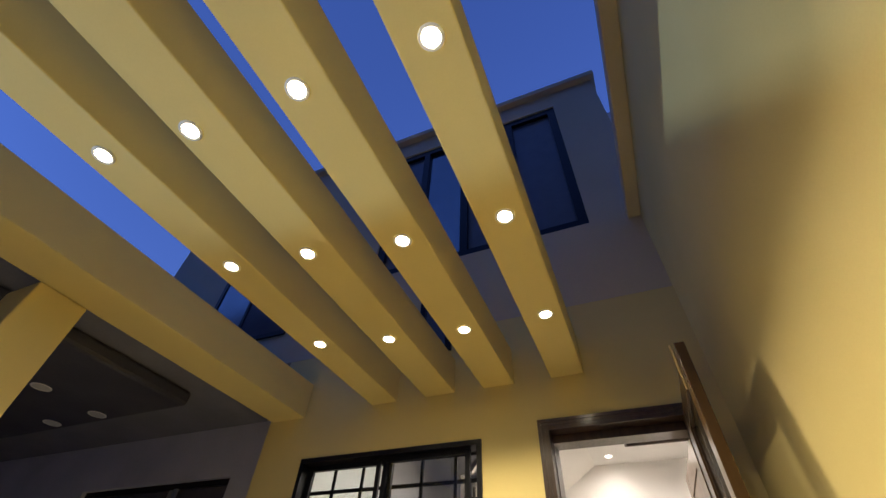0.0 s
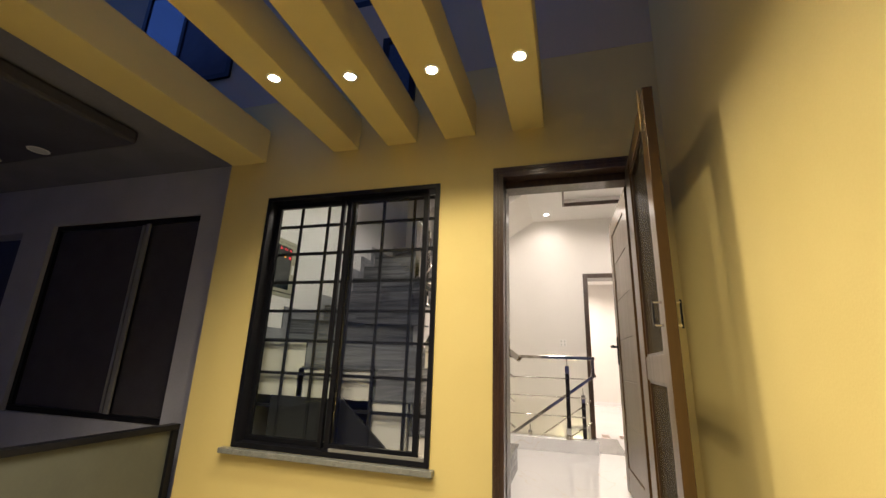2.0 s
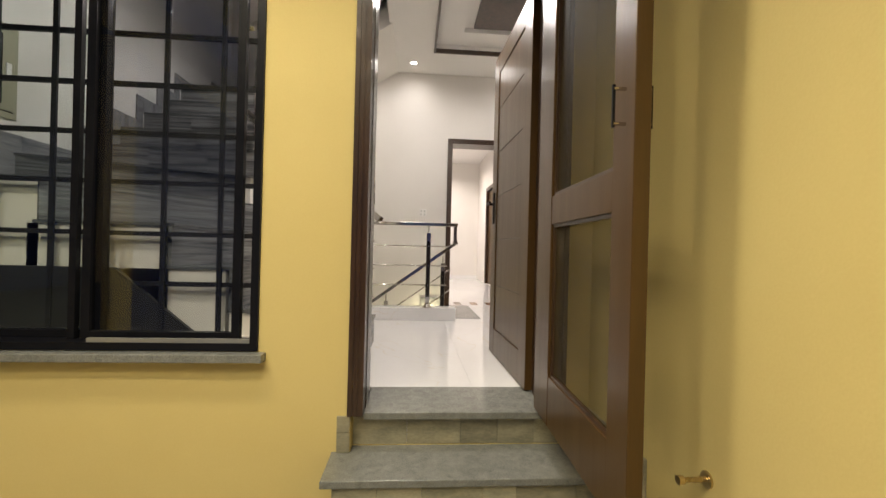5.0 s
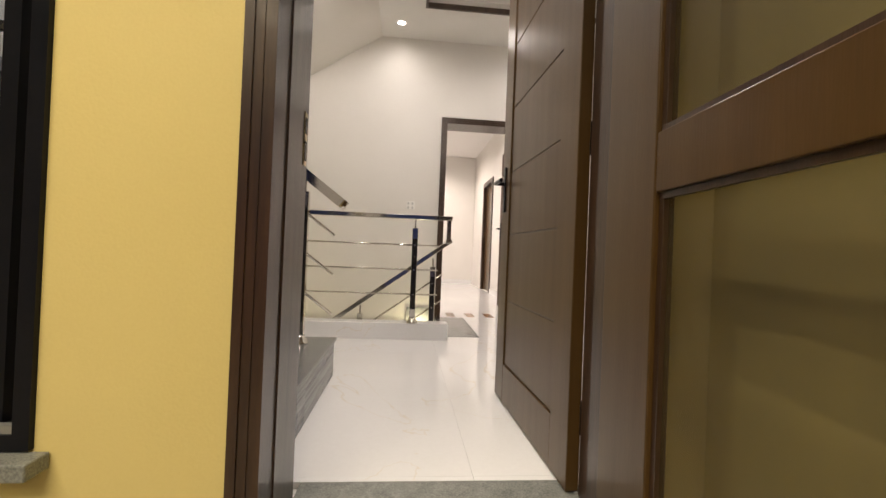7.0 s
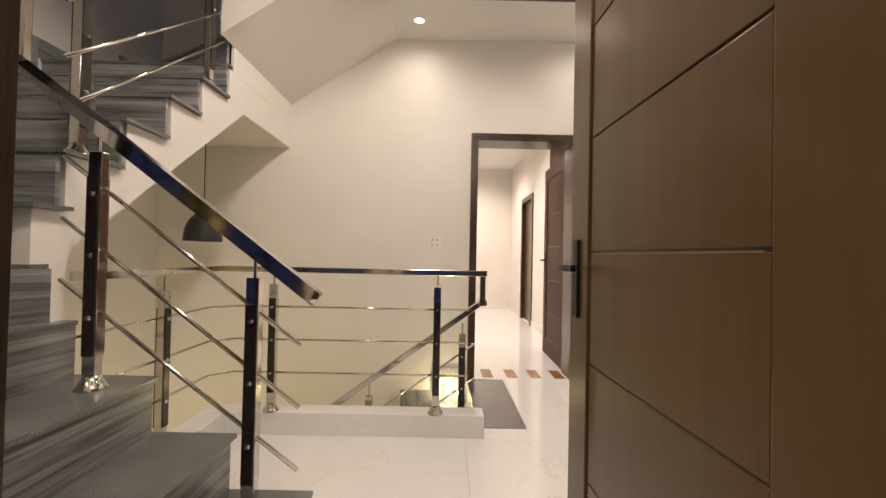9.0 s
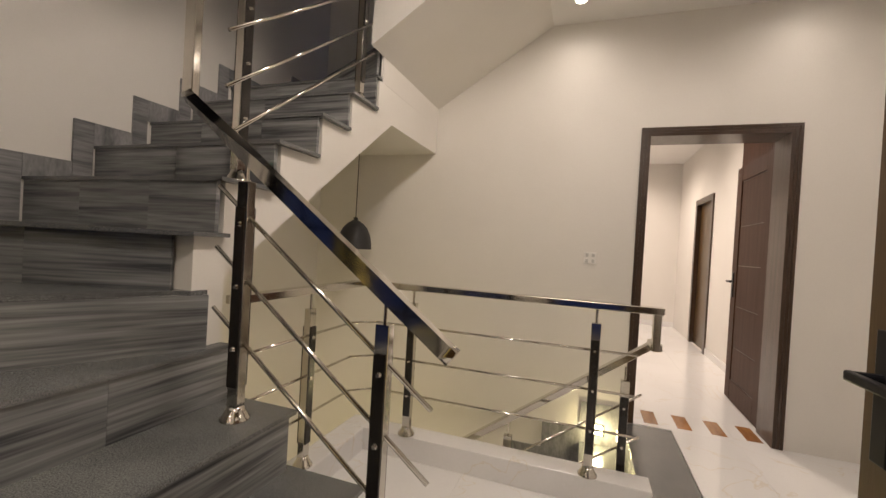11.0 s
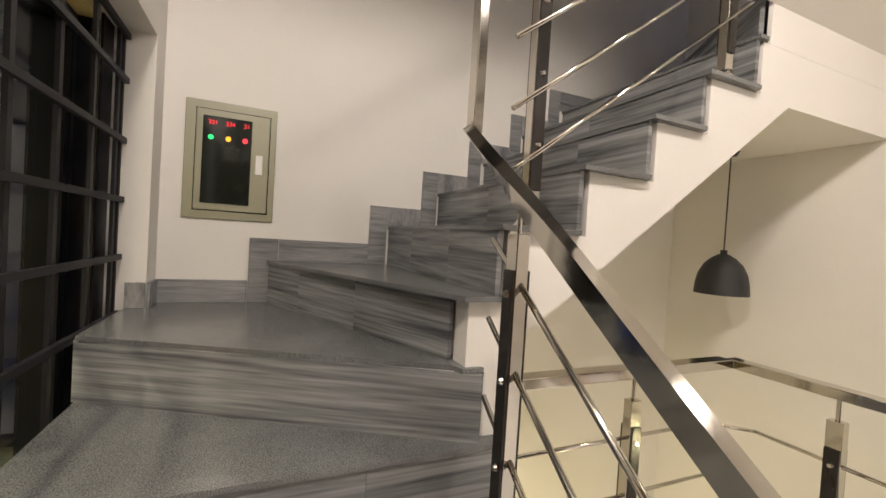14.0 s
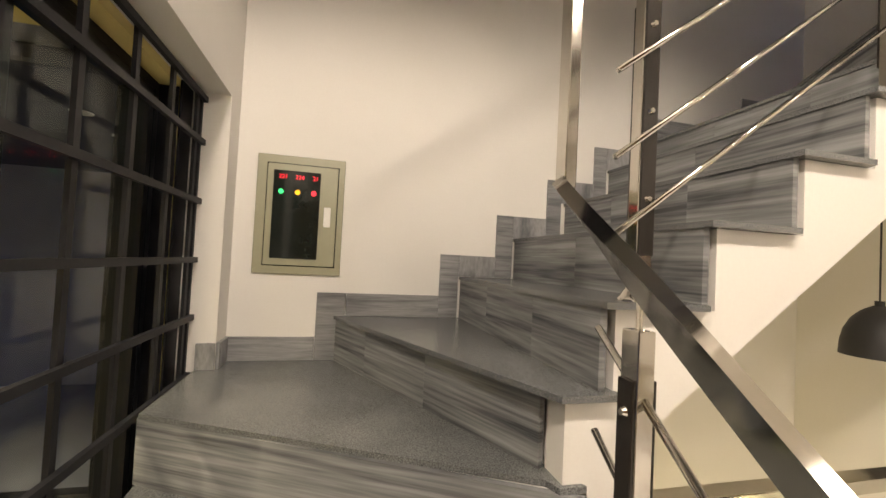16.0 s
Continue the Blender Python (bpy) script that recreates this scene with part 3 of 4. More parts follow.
md = thing("screen_door", (0, 0, 0), "brown wooden screen door with fly mesh, swung fully open", "door")
md.matrix_basis = leaf_pose((0.338, 2.835), (0.305, 1.955), 0.012)
ML, MH = 0.88, 2.075
for a, b in ((0.0, 0.205), (ML - 0.12, ML)):
    child("stile", one(a, b, -0.0, 0.042, 0, MH, 0.003), WOOD, md)
for a, b in ((0.0, 0.20), (0.82, 0.935), (MH - 0.11, MH)):
    child("rail", one(0.2055, ML - 0.1205, 0.002, 0.040, a, b, 0.002), WOOD, md)
for a, b in ((0.201, 0.819), (0.936, MH - 0.111)):
    child("fly_screen", one(0.206, ML - 0.121, 0.020, 0.0215, a, b), SCREEN, md, "fine brown fly mesh")
    bm = bmesh.new()
    for p, q, r, s_ in ((0.206, ML - 0.121, a, a + 0.012), (0.206, ML - 0.121, b - 0.012, b), (0.206, 0.222, a + 0.0125, b - 0.0125), (ML - 0.133, ML - 0.121, a + 0.0125, b - 0.0125)):
        box(bm, p, q, 0.010, 0.0195, r, s_)
    child("bead", bm, FRAME_WOOD, md)
hd = child("pull_handle", bar(bmesh.new(), (ML - 0.05, -0.032, 1.03), (ML - 0.05, -0.032, 1.14), 0.007, 0.007), BLACK_METAL, md, "slim dark pull handle")
for z in (1.04, 1.13):
    child("handle_foot", rod(bmesh.new(), (ML - 0.05, -0.032, z), (ML - 0.05, 0.0, z), 0.005, 10), STEEL, hd)
hb = child("pull_handle", bar(bmesh.new(), (ML - 0.05, 0.066, 1.03), (ML - 0.05, 0.066, 1.14), 0.007, 0.007), BLACK_METAL, md, "slim dark pull handle")
for z in (1.04, 1.13):
    child("handle_foot", rod(bmesh.new(), (ML - 0.05, 0.066, z), (ML - 0.05, 0.042, z), 0.005, 10), STEEL, hb)
bo = child("tower_bolt", rod(bmesh.new(), (ML - 0.03, -0.012, MH - 0.20), (ML - 0.03, -0.012, MH + 0.005), 0.006, 10), BRASS, md, "brass tower bolt")
child("bolt_plate", one(ML - 0.047, ML - 0.013, -0.004, 0.0, MH - 0.19, MH - 0.02), BRASS, bo)

stp = thing("door_stopper", (EAST, 2.03, 0.12), "small brass door stopper fixed to the yellow wall", "door stopper")
part("rosette", rod(bmesh.new(), (EAST - 0.006, 2.03, 0.125), (EAST, 2.03, 0.125), 0.022, 16), BRASS, stp, smooth=False)
part("arm", rod(bmesh.new(), (EAST - 0.07, 2.03, 0.125), (EAST - 0.006, 2.03, 0.125), 0.007, 12), BRASS, stp)
part("tip", rod(bmesh.new(), (EAST - 0.084, 2.03, 0.125), (EAST - 0.07, 2.03, 0.125), 0.012, 14), BRASS, stp)

# ---- panelled door leaf builder ----
def panelled_door(name, hinge, free, height, label, lines, wood):
    d = thing(name, (0, 0, 0), label, "door")
    d.matrix_basis = leaf_pose(hinge, free, 0.008)
    L = (Vector(free) - Vector(hinge)).length
    t = 0.04
    s0, s1, foot, top = 0.141, 0.130, 0.175, height - 0.13      # hinge stile, lock stile, rails
    for a, b in ((0, s0), (L - s1, L)):
        child("stile", one(a, b, 0, t, 0, height, 0.003), wood, d)
    for a, b in ((0, foot), (top, height)):
        child("rail", one(s0 + 0.0005, L - s1 - 0.0005, 0.001, t - 0.001, a, b, 0.002), wood, d)
    cuts = sorted(z for z, _ in lines)                             # level grooves part the panel into boards
    edges = [foot + 0.007] + [z for c in cuts for z in (c - 0.003, c + 0.003)] + [top - 0.007]
    for za, zb in zip(edges[0::2], edges[1::2]):
        child("panel", one(s0 + 0.006, L - s1 - 0.007, 0.006, t - 0.006, za, zb, 0.002), wood, d, "flat board between level grooves")
    child("panel_recess", one(s0, L - s1, 0.010, t - 0.010, foot, top), FRAME_WOOD, d)
    mid = cuts[len(cuts) // 2]
    for y in (0.0070, t - 0.0070):                                 # lit edge of the middle groove, painted pale
        child("groove_highlight", bar(bmesh.new(), (s0 + 0.020, y, mid - 0.0025), (L - s1 - 0.075, y, mid - 0.0025), 0.003, 0.003), GROOVE_LIGHT, d, "painted highlight along the groove")
    for y, sgn in ((0.0, -1), (t, 1)):
        h = child("handle_plate", one(L - 0.075, L - 0.035, min(y, y + sgn * 0.008), max(y, y + sgn * 0.008), 0.90, 1.12, 0.003), BLACK_METAL, d, "dark lever handle on a long plate")
        child("lever_neck", rod(bmesh.new(), (L - 0.055, y + sgn * 0.008, 1.04), (L - 0.055, y + sgn * 0.05, 1.04), 0.009, 12), BLACK_METAL, h)
        child("lever", bar(bmesh.new(), (L - 0.048, y + sgn * 0.05, 1.04), (L - 0.165, y + sgn * 0.05, 1.04), 0.014, 0.018, bevel=0.004), BLACK_METAL, h)
    for z in (0.22, 1.05, 1.85):
        child("hinge", rod(bmesh.new(), (-0.006, 0.0, z - 0.05), (-0.006, 0.0, z + 0.05), 0.006, 10), BLACK_METAL, d)
    return d


panelled_door("front_door", (0.398, 3.067), (0.374, 3.935), 2.075, "dark brown panelled front door swung open into the hall",
              ((1.69, 1.69), (1.388, 1.388), (1.083, 1.083), (0.788, 0.788), (0.478, 0.478)), WOOD)

# ---- setting: hall ----
structure("wall_west", one(WEST - 0.2, WEST, INNER + 0.001, BACK - 0.001, -3.1, UPPER), WHITE, "white plastered stairwell wall", "wall")
structure("wall_back", wall_holes('x', BACK, BACK + 0.25, WEST - 0.2, 2.6, -3.1, UPPER, [(0.19, 1.158, -0.06, 2.164)]), WHITE,
          "white plastered hall wall with a doorway", "wall")
structure("wall_hall_east", one(2.4, 2.6, INNER + 0.001, BACK - 0.001, -0.3, 3.3), WHITE, "white plastered hall side wall", "wall")
structure("ceiling_stairwell", one(WEST - 0.2, 2.6, 2.952, BACK + 0.25, UPPER + 0.001, UPPER + 0.15), CEIL, "dark upper ceiling of the stairwell", "ceiling")
structure("wall_stairwell_east", one(-0.52, -0.40, INNER + 0.001, 5.17, CEILING + 0.13, UPPER), WHITE, "white wall above the hall ceiling", "wall")
# ceiling with a stepped tray
TX0, TX1, TY0, TY1 = -0.036, 1.70, 3.75, 5.72
bm = bmesh.new()
for a, b, c, d in ((-0.52, TX0, INNER, BACK), (TX1, 2.4, INNER, BACK), (TX0, TX1, INNER, TY0), (TX0, TX1, TY1, BACK)):
    box(bm, a, b, c + 0.001, d - 0.001, CEILING, CEILING + 0.13)
structure("ceiling", bm, CEIL, "white hall ceiling around a tray recess", "ceiling")
structure("ceiling_tray", one(-0.52, 2.4, INNER + 0.001, BACK - 0.001, CEILING + 0.131, CEILING + 0.2), CEIL, "white top of the ceiling tray", "ceiling")
bm = bmesh.new()
for a, b, c, d in ((TX0 + 0.001, TX0 + 0.30, TY0 + 0.3, TY1 - 0.3), (TX1 - 0.30, TX1 - 0.001, TY0 + 0.3, TY1 - 0.3), (TX0 + 0.001, TX1 - 0.001, TY0 + 0.001, TY0 + 0.3), (TX0 + 0.001, TX1 - 0.001, TY1 - 0.3, TY1 - 0.001)):
    box(bm, a, b, c, d, CEILING + 0.08, CEILING + 0.13)
structure("ceiling_tray_step", bm, CEIL, "white inner step of the ceiling tray", "ceiling")
bm = bmesh.new()
for a, b, c, d in ((TX0 - 0.012, TX0 + 0.012, TY0 - 0.012, TY1 + 0.012), (TX1 - 0.012, TX1 + 0.012, TY0 - 0.012, TY1 + 0.012), (TX0 + 0.0125, TX1 - 0.0125, TY0 - 0.012, TY0 + 0.012), (TX0 + 0.0125, TX1 - 0.0125, TY1 - 0.012, TY1 + 0.012)):
    box(bm, a, b, c, d, CEILING - 0.016, CEILING + 0.03)
structure("trim", bm, FRAME_WOOD, "dark wooden trim around the ceiling tray", "trim")
structure("ceiling_wood_panel", one(0.36, 1.3, 4.15, 5.35, CEILING + 0.085, CEILING + 0.128, 0.004), FRAME_WOOD, "dark wooden panel in the ceiling tray", "ceiling panel")

# The lamp at (2.0, 4.6) is unseen, added to brighten the lower stairs.
for x, y, watts, blend in ((-0.275, 6.04, 19.0, 1.0), (-0.296, 4.633, 82.0, 0.3), (1.12, 6.04, 14.0, 1.0), (-0.29, 3.25, 150.0, 0.3), (2.0, 4.6, 36.0, 0.3)):
    downlight("hall_downlight", x, y, CEILING, LAMP_HALL, "small lit round downlight in the white ceiling", "hall downlights", r=0.035)
    spot_lamp("hall_lamp", (x, y, CEILING - 0.015), watts, HALL, cone=178, blend=blend, size=0.13)

# void and lower level
structure("floor_below", one(WEST - 0.2, 1.5, 2.952, BACK + 0.25, -3.25, -3.1), MARBLE, "pale floor at the foot of the stairwell", "floor")
structure("slab_hall", one(-1.45, 2.6, 2.953, 5.30, -0.26, -0.02), WHITE, "white edge of the hall floor slab", "floor slab")
structure("slab_hall_east", one(0.20, 2.6, 5.302, BACK - 0.001, -0.26, -0.02), WHITE, "white edge of the hall floor slab", "floor slab")
structure("wall_below_south", one(WEST, 1.5, 3.3, 3.45, -3.1, -0.26), WHITE, "white wall of the lower stairwell", "wall")
structure("wall_below_east", one(1.35, 1.5, 3.45, BACK, -3.1, -0.261), WHITE, "white wall of the lower stairwell", "wall")

# kerb round the stair opening
structure("kerb_stairwell", one(-1.452, 0.218, 5.160, 5.30, -0.018, 0.130, 0.006), MARBLE, "white marble kerb along the stair opening", "kerb")
structure("kerb_stairwell_side", one(-1.452, -1.312, 4.23, 5.158, -0.018, 0.130, 0.006), MARBLE, "white marble kerb along the stair opening", "kerb")

# ---- doorway to the corridor ----
f2 = thing("door_frame_2", (0.67, BACK, 0.0), "dark stained wooden frame of the corridor doorway", "door frame", kind="structure")
casing(f2, FRAME_WOOD, 0.191, 1.157, 2.163, BACK - 0.014, BACK + 0.26, 0.062, 0.006)
panelled_door("corridor_door", (1.15, 6.625), (1.165, 7.46), 2.06, "brown panelled door standing open in the corridor",
              ((1.53, 1.53), (1.185, 1.185), (0.825, 0.825), (0.465, 0.465)), RED_WOOD)
structure("wall_corridor_right", wall_holes('y', 1.38, 1.55, BACK + 0.251, 11.3, -0.1, 3.1, [(9.2, 10.1, 0.0, 2.1)]), WHITE, "cream corridor wall", "wall")
structure("wall_corridor_end", one(-1.5, 1.55, 11.301, 11.5, -0.1, 3.1), WHITE, "cream corridor end wall", "wall")
structure("wall_corridor_left", one(-1.5, -1.3, BACK + 0.251, 11.3, -0.1, 3.1), WHITE, "cream corridor wall", "wall")
structure("ceiling_corridor", one(-1.3, 1.38, BACK + 0.251, 11.3, 2.9, 3.1), CEIL, "white corridor ceiling", "ceiling")
structure("room_side", one(2.0, 2.1, 9.0, 10.3, 0.0, 2.3), WHITE, "pale wall behind the side door", "wall")
od = thing("overdoor_panel", (1.38, 7.6, 2.2), "warm brown wooden panel high on the corridor wall", "wall panel", kind="structure")
for a, b in ((7.10, 7.40), (7.402, 8.15)):
    part("board", one(1.352, 1.379, a, b, 2.20, 2.70, 0.003), RED_WOOD, od)
f3 = thing("door_frame_3", (1.38, 9.65, 0), "dark wooden frame of a side door in the corridor", "door frame", kind="structure")
for a, b in ((9.2, 9.28), (10.02, 10.1)):
    part("jamb", one(1.36, 1.54, a, b, 0.001, 2.1), FRAME_WOOD, f3)
part("head", one(1.36, 1.54, 9.281, 10.019, 2.02, 2.1), FRAME_WOOD, f3)
part("door_leaf", one(1.42, 1.46, 9.281, 10.019, 0.002, 2.019), WOOD, f3)
for y in (8.0, 10.2):
    downlight("corridor_downlight", 0.3, y, 2.9, LAMP_HALL, "small lit round downlight in the corridor ceiling", "corridor downlights", r=0.035)
    spot_lamp("corridor_lamp", (0.3, y, 2.88), ROOM_W, CORRIDOR, cone=160, blend=0.8, size=0.05)

# ---- staircase ----
st = thing("staircase", (-1.9, 4.2, 0.0), "winding staircase with grey granite treads and streaked marble risers", "staircase", kind="structure")
SY0 = 3.03
T, OV = 0.015, 0.026          # tread thickness, nosing


def tread(outline, z):
    part("tread", prism(bmesh.new(), outline, z - T, z), GRANITE, st)


def riser(a, b, z0, z1, cuts=(0.42, 0.78)):
    """A riser face from a to b in plan, in two or three stone lengths, 18 mm thick behind the line."""
    a, b = Vector((*a, 0)), Vector((*b, 0))
    d = b - a
    nrm = Vector((0, 0, 1)).cross(d).normalized()
    last = 0.0
    for c in (*cuts, 1.0):
        p, q = a + d * last, a + d * c - d.normalized() * 0.0012
        part("riser", prism(bmesh.new(), [(p.x, p.y), (q.x, q.y), (q.x + nrm.x * 0.018, q.y + nrm.y * 0.018), (p.x + nrm.x * 0.018, p.y + nrm.y * 0.018)], z0, z1), STREAK, st)
        last = c


Z = [RISE * k for k in range(16)]
# lower flight: three straight steps towards the stairwell wall
NX = [None, -0.505, -0.79, -1.075, -1.36]
for k in (1, 2, 3):
    x0, x1 = NX[k], NX[k + 1]
    tread([(x1 - 0.03, SY0), (x0, SY0), (x0, STAIR_END + 0.03), (x1 - 0.03, STAIR_END + 0.03)], Z[k])
    riser((x0 - OV, STAIR_END), (x0 - OV, SY0), Z[k - 1] + (0.001 if k == 1 else 0.0), Z[k] - T, (0.55,))
    part("core", one(x1 - OV, x0 - OV - 0.019, SY0 + 0.01, STAIR_END - 0.002, max(0.001, Z[k] - 0.42), Z[k] - T - 0.001), WHITE, st)
    part("side_cladding", one(x1 - OV, x0 - OV - 0.001, STAIR_END - 0.0015, STAIR_END + 0.012, max(0.001, Z[k - 1] - 0.2), Z[k] - T - 0.001), STREAK if k < 3 else WHITE, st)
# winders
W4a, W4b = (-1.36, SY0), (-1.36, STAIR_END)
W5a, W5b = (-1.945, SY0), (-1.435, 4.04)
tread([(-1.99, SY0), W4a, W4b, (STAIR_IN - 0.02, STAIR_END), (STAIR_IN - 0.02, 4.07), (-1.43, 4.07)], Z[4])
riser((-1.36 - OV, STAIR_END), (-1.36 - OV, SY0), Z[3], Z[4] - T, (0.35,))
tread([W5a, W5b, (STAIR_IN + 0.012, 4.055), (STAIR_IN + 0.012, 4.12), (WEST + 0.002, 3.60), (WEST + 0.002, SY0)], Z[5])
riser((-1.389, 4.113), (W5a[0] - 0.026, W5a[1]), Z[4], Z[5] - T, ())
tread([(WEST + 0.002, 3.545), (STAIR_IN + 0.03, 4.04), (STAIR_IN + 0.03, 4.19), (WEST + 0.002, 4.19)], Z[6])
riser((-1.493, 4.061), (WEST + 0.002, 3.575), Z[5], Z[6] - T, (0.40, 0.75))
# upper flight along the stairwell wall
NY = {7: 4.14, 8: 4.42, 9: 4.70, 10: 4.957, 11: 5.245}
for k in (7, 8, 9, 10):
    y0, y1 = NY[k], NY[k + 1]
    tread([(WEST + 0.002, y0), (STAIR_IN + 0.03, y0), (STAIR_IN + 0.03, y1 + 0.002), (STAIR_IN - 0.02, y1 + 0.03), (WEST + 0.002, y1 + 0.03)], Z[k])
for k in (7, 8, 9, 10, 11):
    riser((STAIR_IN - 0.003, NY[k] + OV), (WEST + 0.002, NY[k] + OV), Z[k - 1], Z[k] - T, (0.3, 0.66) if k % 2 else (0.5,))
# landing and the turn into the next flight
tread([(WEST + 0.002, NY[11]), (STAIR_IN + 0.014, NY[11]), (STAIR_IN + 0.014, 5.30), (STAIR_IN - 0.02, 5.33), (WEST + 0.002, 6.0)], Z[11])
tread([(WEST + 0.002, 5.93), (STAIR_IN, 5.28), (STAIR_IN, 5.33), (-1.90, BACK - 0.002), (WEST + 0.002, BACK - 0.002)], Z[12])
riser((STAIR_IN - 0.02, 5.315), (WEST + 0.002, 5.965), Z[11], Z[12] - T)
tread([(-1.96, BACK - 0.002), (STAIR_IN - 0.03, 5.30), (STAIR_IN, 5.20), (STAIR_IN + 0.02, BACK - 0.002)], Z[13])
riser((STAIR_IN - 0.03, 5.33), (-1.93, BACK - 0.004), Z[12], Z[13] - T)
for k in range(14, 16):
    x0 = STAIR_IN + 0.01 + 0.28 * (k - 14)
    tread([(x0, 5.17), (x0 + 0.31, 5.17), (x0 + 0.31, BACK - 0.002), (x0, BACK - 0.002)], Z[k])
    riser((x0 + OV, 5.18), (x0 + OV, BACK - 0.004), Z[k - 1], Z[k] - T)

# plastered carriage: stringer with level landing soffit, then the sloping soffit of the next flight
def stringer(x0, x1):
    o = [(4.075, Z[6] - T - 0.001), (4.075, 1.03), (4.19, 1.052), (5.485, 2.000), (BACK - 0.001, 2.000), (BACK - 0.001, Z[11] - T - 0.001)]
    for k in (11, 10, 9, 8, 7):
        o += [(NY[k] + OV + 0.02, Z[k] - T - 0.001), (NY[k] + OV + 0.02, Z[k - 1] - T - 0.001)]
    return prism(bmesh.new(), o, x0, x1, 'x')


structure("stair_carriage", stringer(WEST + 0.001, STAIR_IN - 0.001), WHITE, "white plastered underside and side of the stair", "stair soffit")
bm = bmesh.new()
prism(bm, [(STAIR_IN, 2.383), (-0.45, 3.012), (-0.45, 3.30), (-1.0, 2.95), (STAIR_IN, 2.64)], 5.172, BACK - 0.002, 'y')
box(bm, STAIR_IN - 0.018, STAIR_IN - 0.0005, 5.335, BACK - 0.002, Z[11] - T - 0.0005, 2.42)
structure("stair_carriage_upper", bm, WHITE, "white sloping soffit of the next flight", "stair soffit")
structure("wall_above_flight", prism(bmesh.new(), [(STAIR_IN + 0.6, 2.90), (-0.401, 3.31), (-0.401, UPPER), (STAIR_IN + 0.6, UPPER)], 5.172, 5.25, 'y'), WHITE, "white wall beside the next flight", "wall")
# winder body with level soffit, its edge towards the window, and the wall below
bm = bmesh.new()
prism(bm, [(-2.02, SY0 + 0.01), (-1.41, SY0 + 0.01), (-1.41, 4.03), (-1.45, 4.03)], Z[3] - T, Z[4] - T - 0.001)
prism(bm, [(WEST + 0.001, SY0 + 0.01), (-1.97, SY0 + 0.01), (-1.425, 4.055), (WEST + 0.001, 3.58)], Z[3] - T, Z[5] - T - 0.001)
prism(bm, [(WEST + 0.001, 3.60), (STAIR_IN - 0.001, 4.135), (STAIR_IN - 0.001, 4.19), (WEST + 0.001, 4.19)], Z[3] - T, Z[6] - T - 0.001)
structure("winder_body", bm, WHITE, "white plastered body of the stair winders", "stair soffit")
CORNER = bmesh.new()
box(CORNER, -1.492, STAIR_IN - 0.0005, 4.066, 4.2, Z[5] - T, Z[6] - T - 0.001)
box(CORNER, -1.492, STAIR_IN - 0.0015, 4.128, 4.199, 0.05, Z[5] - T - 0.001)
structure("stair_corner_block", CORNER, WHITE, "white plastered corner of the stair", "stair soffit")
structure("wall_under_winders", one(WEST + 0.001, -1.12, 4.15, 4.198, -0.26, 0.57), WHITE, "white wall under the winders", "wall")
# The void's shade is put into this floor's colour.
structure("slab_under_stair", one(WEST + 0.001, -1.452, 2.953, 4.228, -0.26, -0.02), DARK_UNLIT, "floor under the winders, darkened for the shade there", "floor slab")
# Black sheet cut to the outline of the shaded void below the steps.
structure("stair_void_sheet", prism(bmesh.new(), [(-2.20, 0.286), (-2.20, 0.60), (-1.60, 0.60), (-1.22, 0.286)], 2.992, 3.012, 'y'), SHADE_BLACK, "black sheet standing for the dark void under the stair", "panel")

# stepped skirting on the stairwell wall
SK = 0.013
sk = thing("skirting_stairwell", (WEST, 4.2, 0.8), "stepped streaked marble skirting along the stair wall", "skirting", kind="structure")
for y0, y1, z0, z1 in ((SY0, 3.47, Z[5] + 0.001, Z[5] + 0.105), (3.471, 3.60, Z[5] + 0.001, Z[6] + 0.105), (3.601, 4.04, Z[6] + 0.001, Z[6] + 0.105),
                       (4.041, 4.135, Z[6] + 0.001, Z[7] + 0.105), (4.136, 4.325, Z[7] + 0.001, Z[7] + 0.105), (4.326, 4.415, Z[7] + 0.001, Z[8] + 0.115),
                       (4.416, 4.60, Z[8] + 0.001, Z[8] + 0.115), (4.601, 4.68, Z[8] + 0.001, Z[9] + 0.12), (4.681, 4.87, Z[9] + 0.001, Z[9] + 0.12),
                       (4.871, 4.945, Z[9] + 0.001, Z[10] + 0.12), (4.946, 5.14, Z[10] + 0.001, Z[10] + 0.12), (5.141, 5.22, Z[10] + 0.001, Z[11] + 0.12),
                       (5.221, 5.85, Z[11] + 0.001, Z[11] + 0.12), (5.851, BACK - 0.02, Z[11] + 0.001, Z[12] + 0.12)):
    part("skirting_piece", one(WEST + 0.0005, WEST + SK, y0, y1 - 0.001, z0, z1), SKIRT if 0.15 < y1 - y0 < 0.3 else SKIRT_LEVEL, sk)
part("skirting_piece", one(WEST + SK + 0.001, -2.418, INNER + 0.0005, INNER + SK, Z[5] + 0.001, Z[5] + 0.105), SKIRT, sk)
part("skirting_piece", one(-2.4145, -2.415 + SK, SY0, INNER - 0.001, Z[5] + 0.001, Z[5] + 0.105), SKIRT, sk)
part("skirting_piece", one(-1.90, WEST + 0.6, BACK - SK, BACK - 0.0005, Z[12] + 0.001, Z[13] + 0.12), SKIRT, sk)

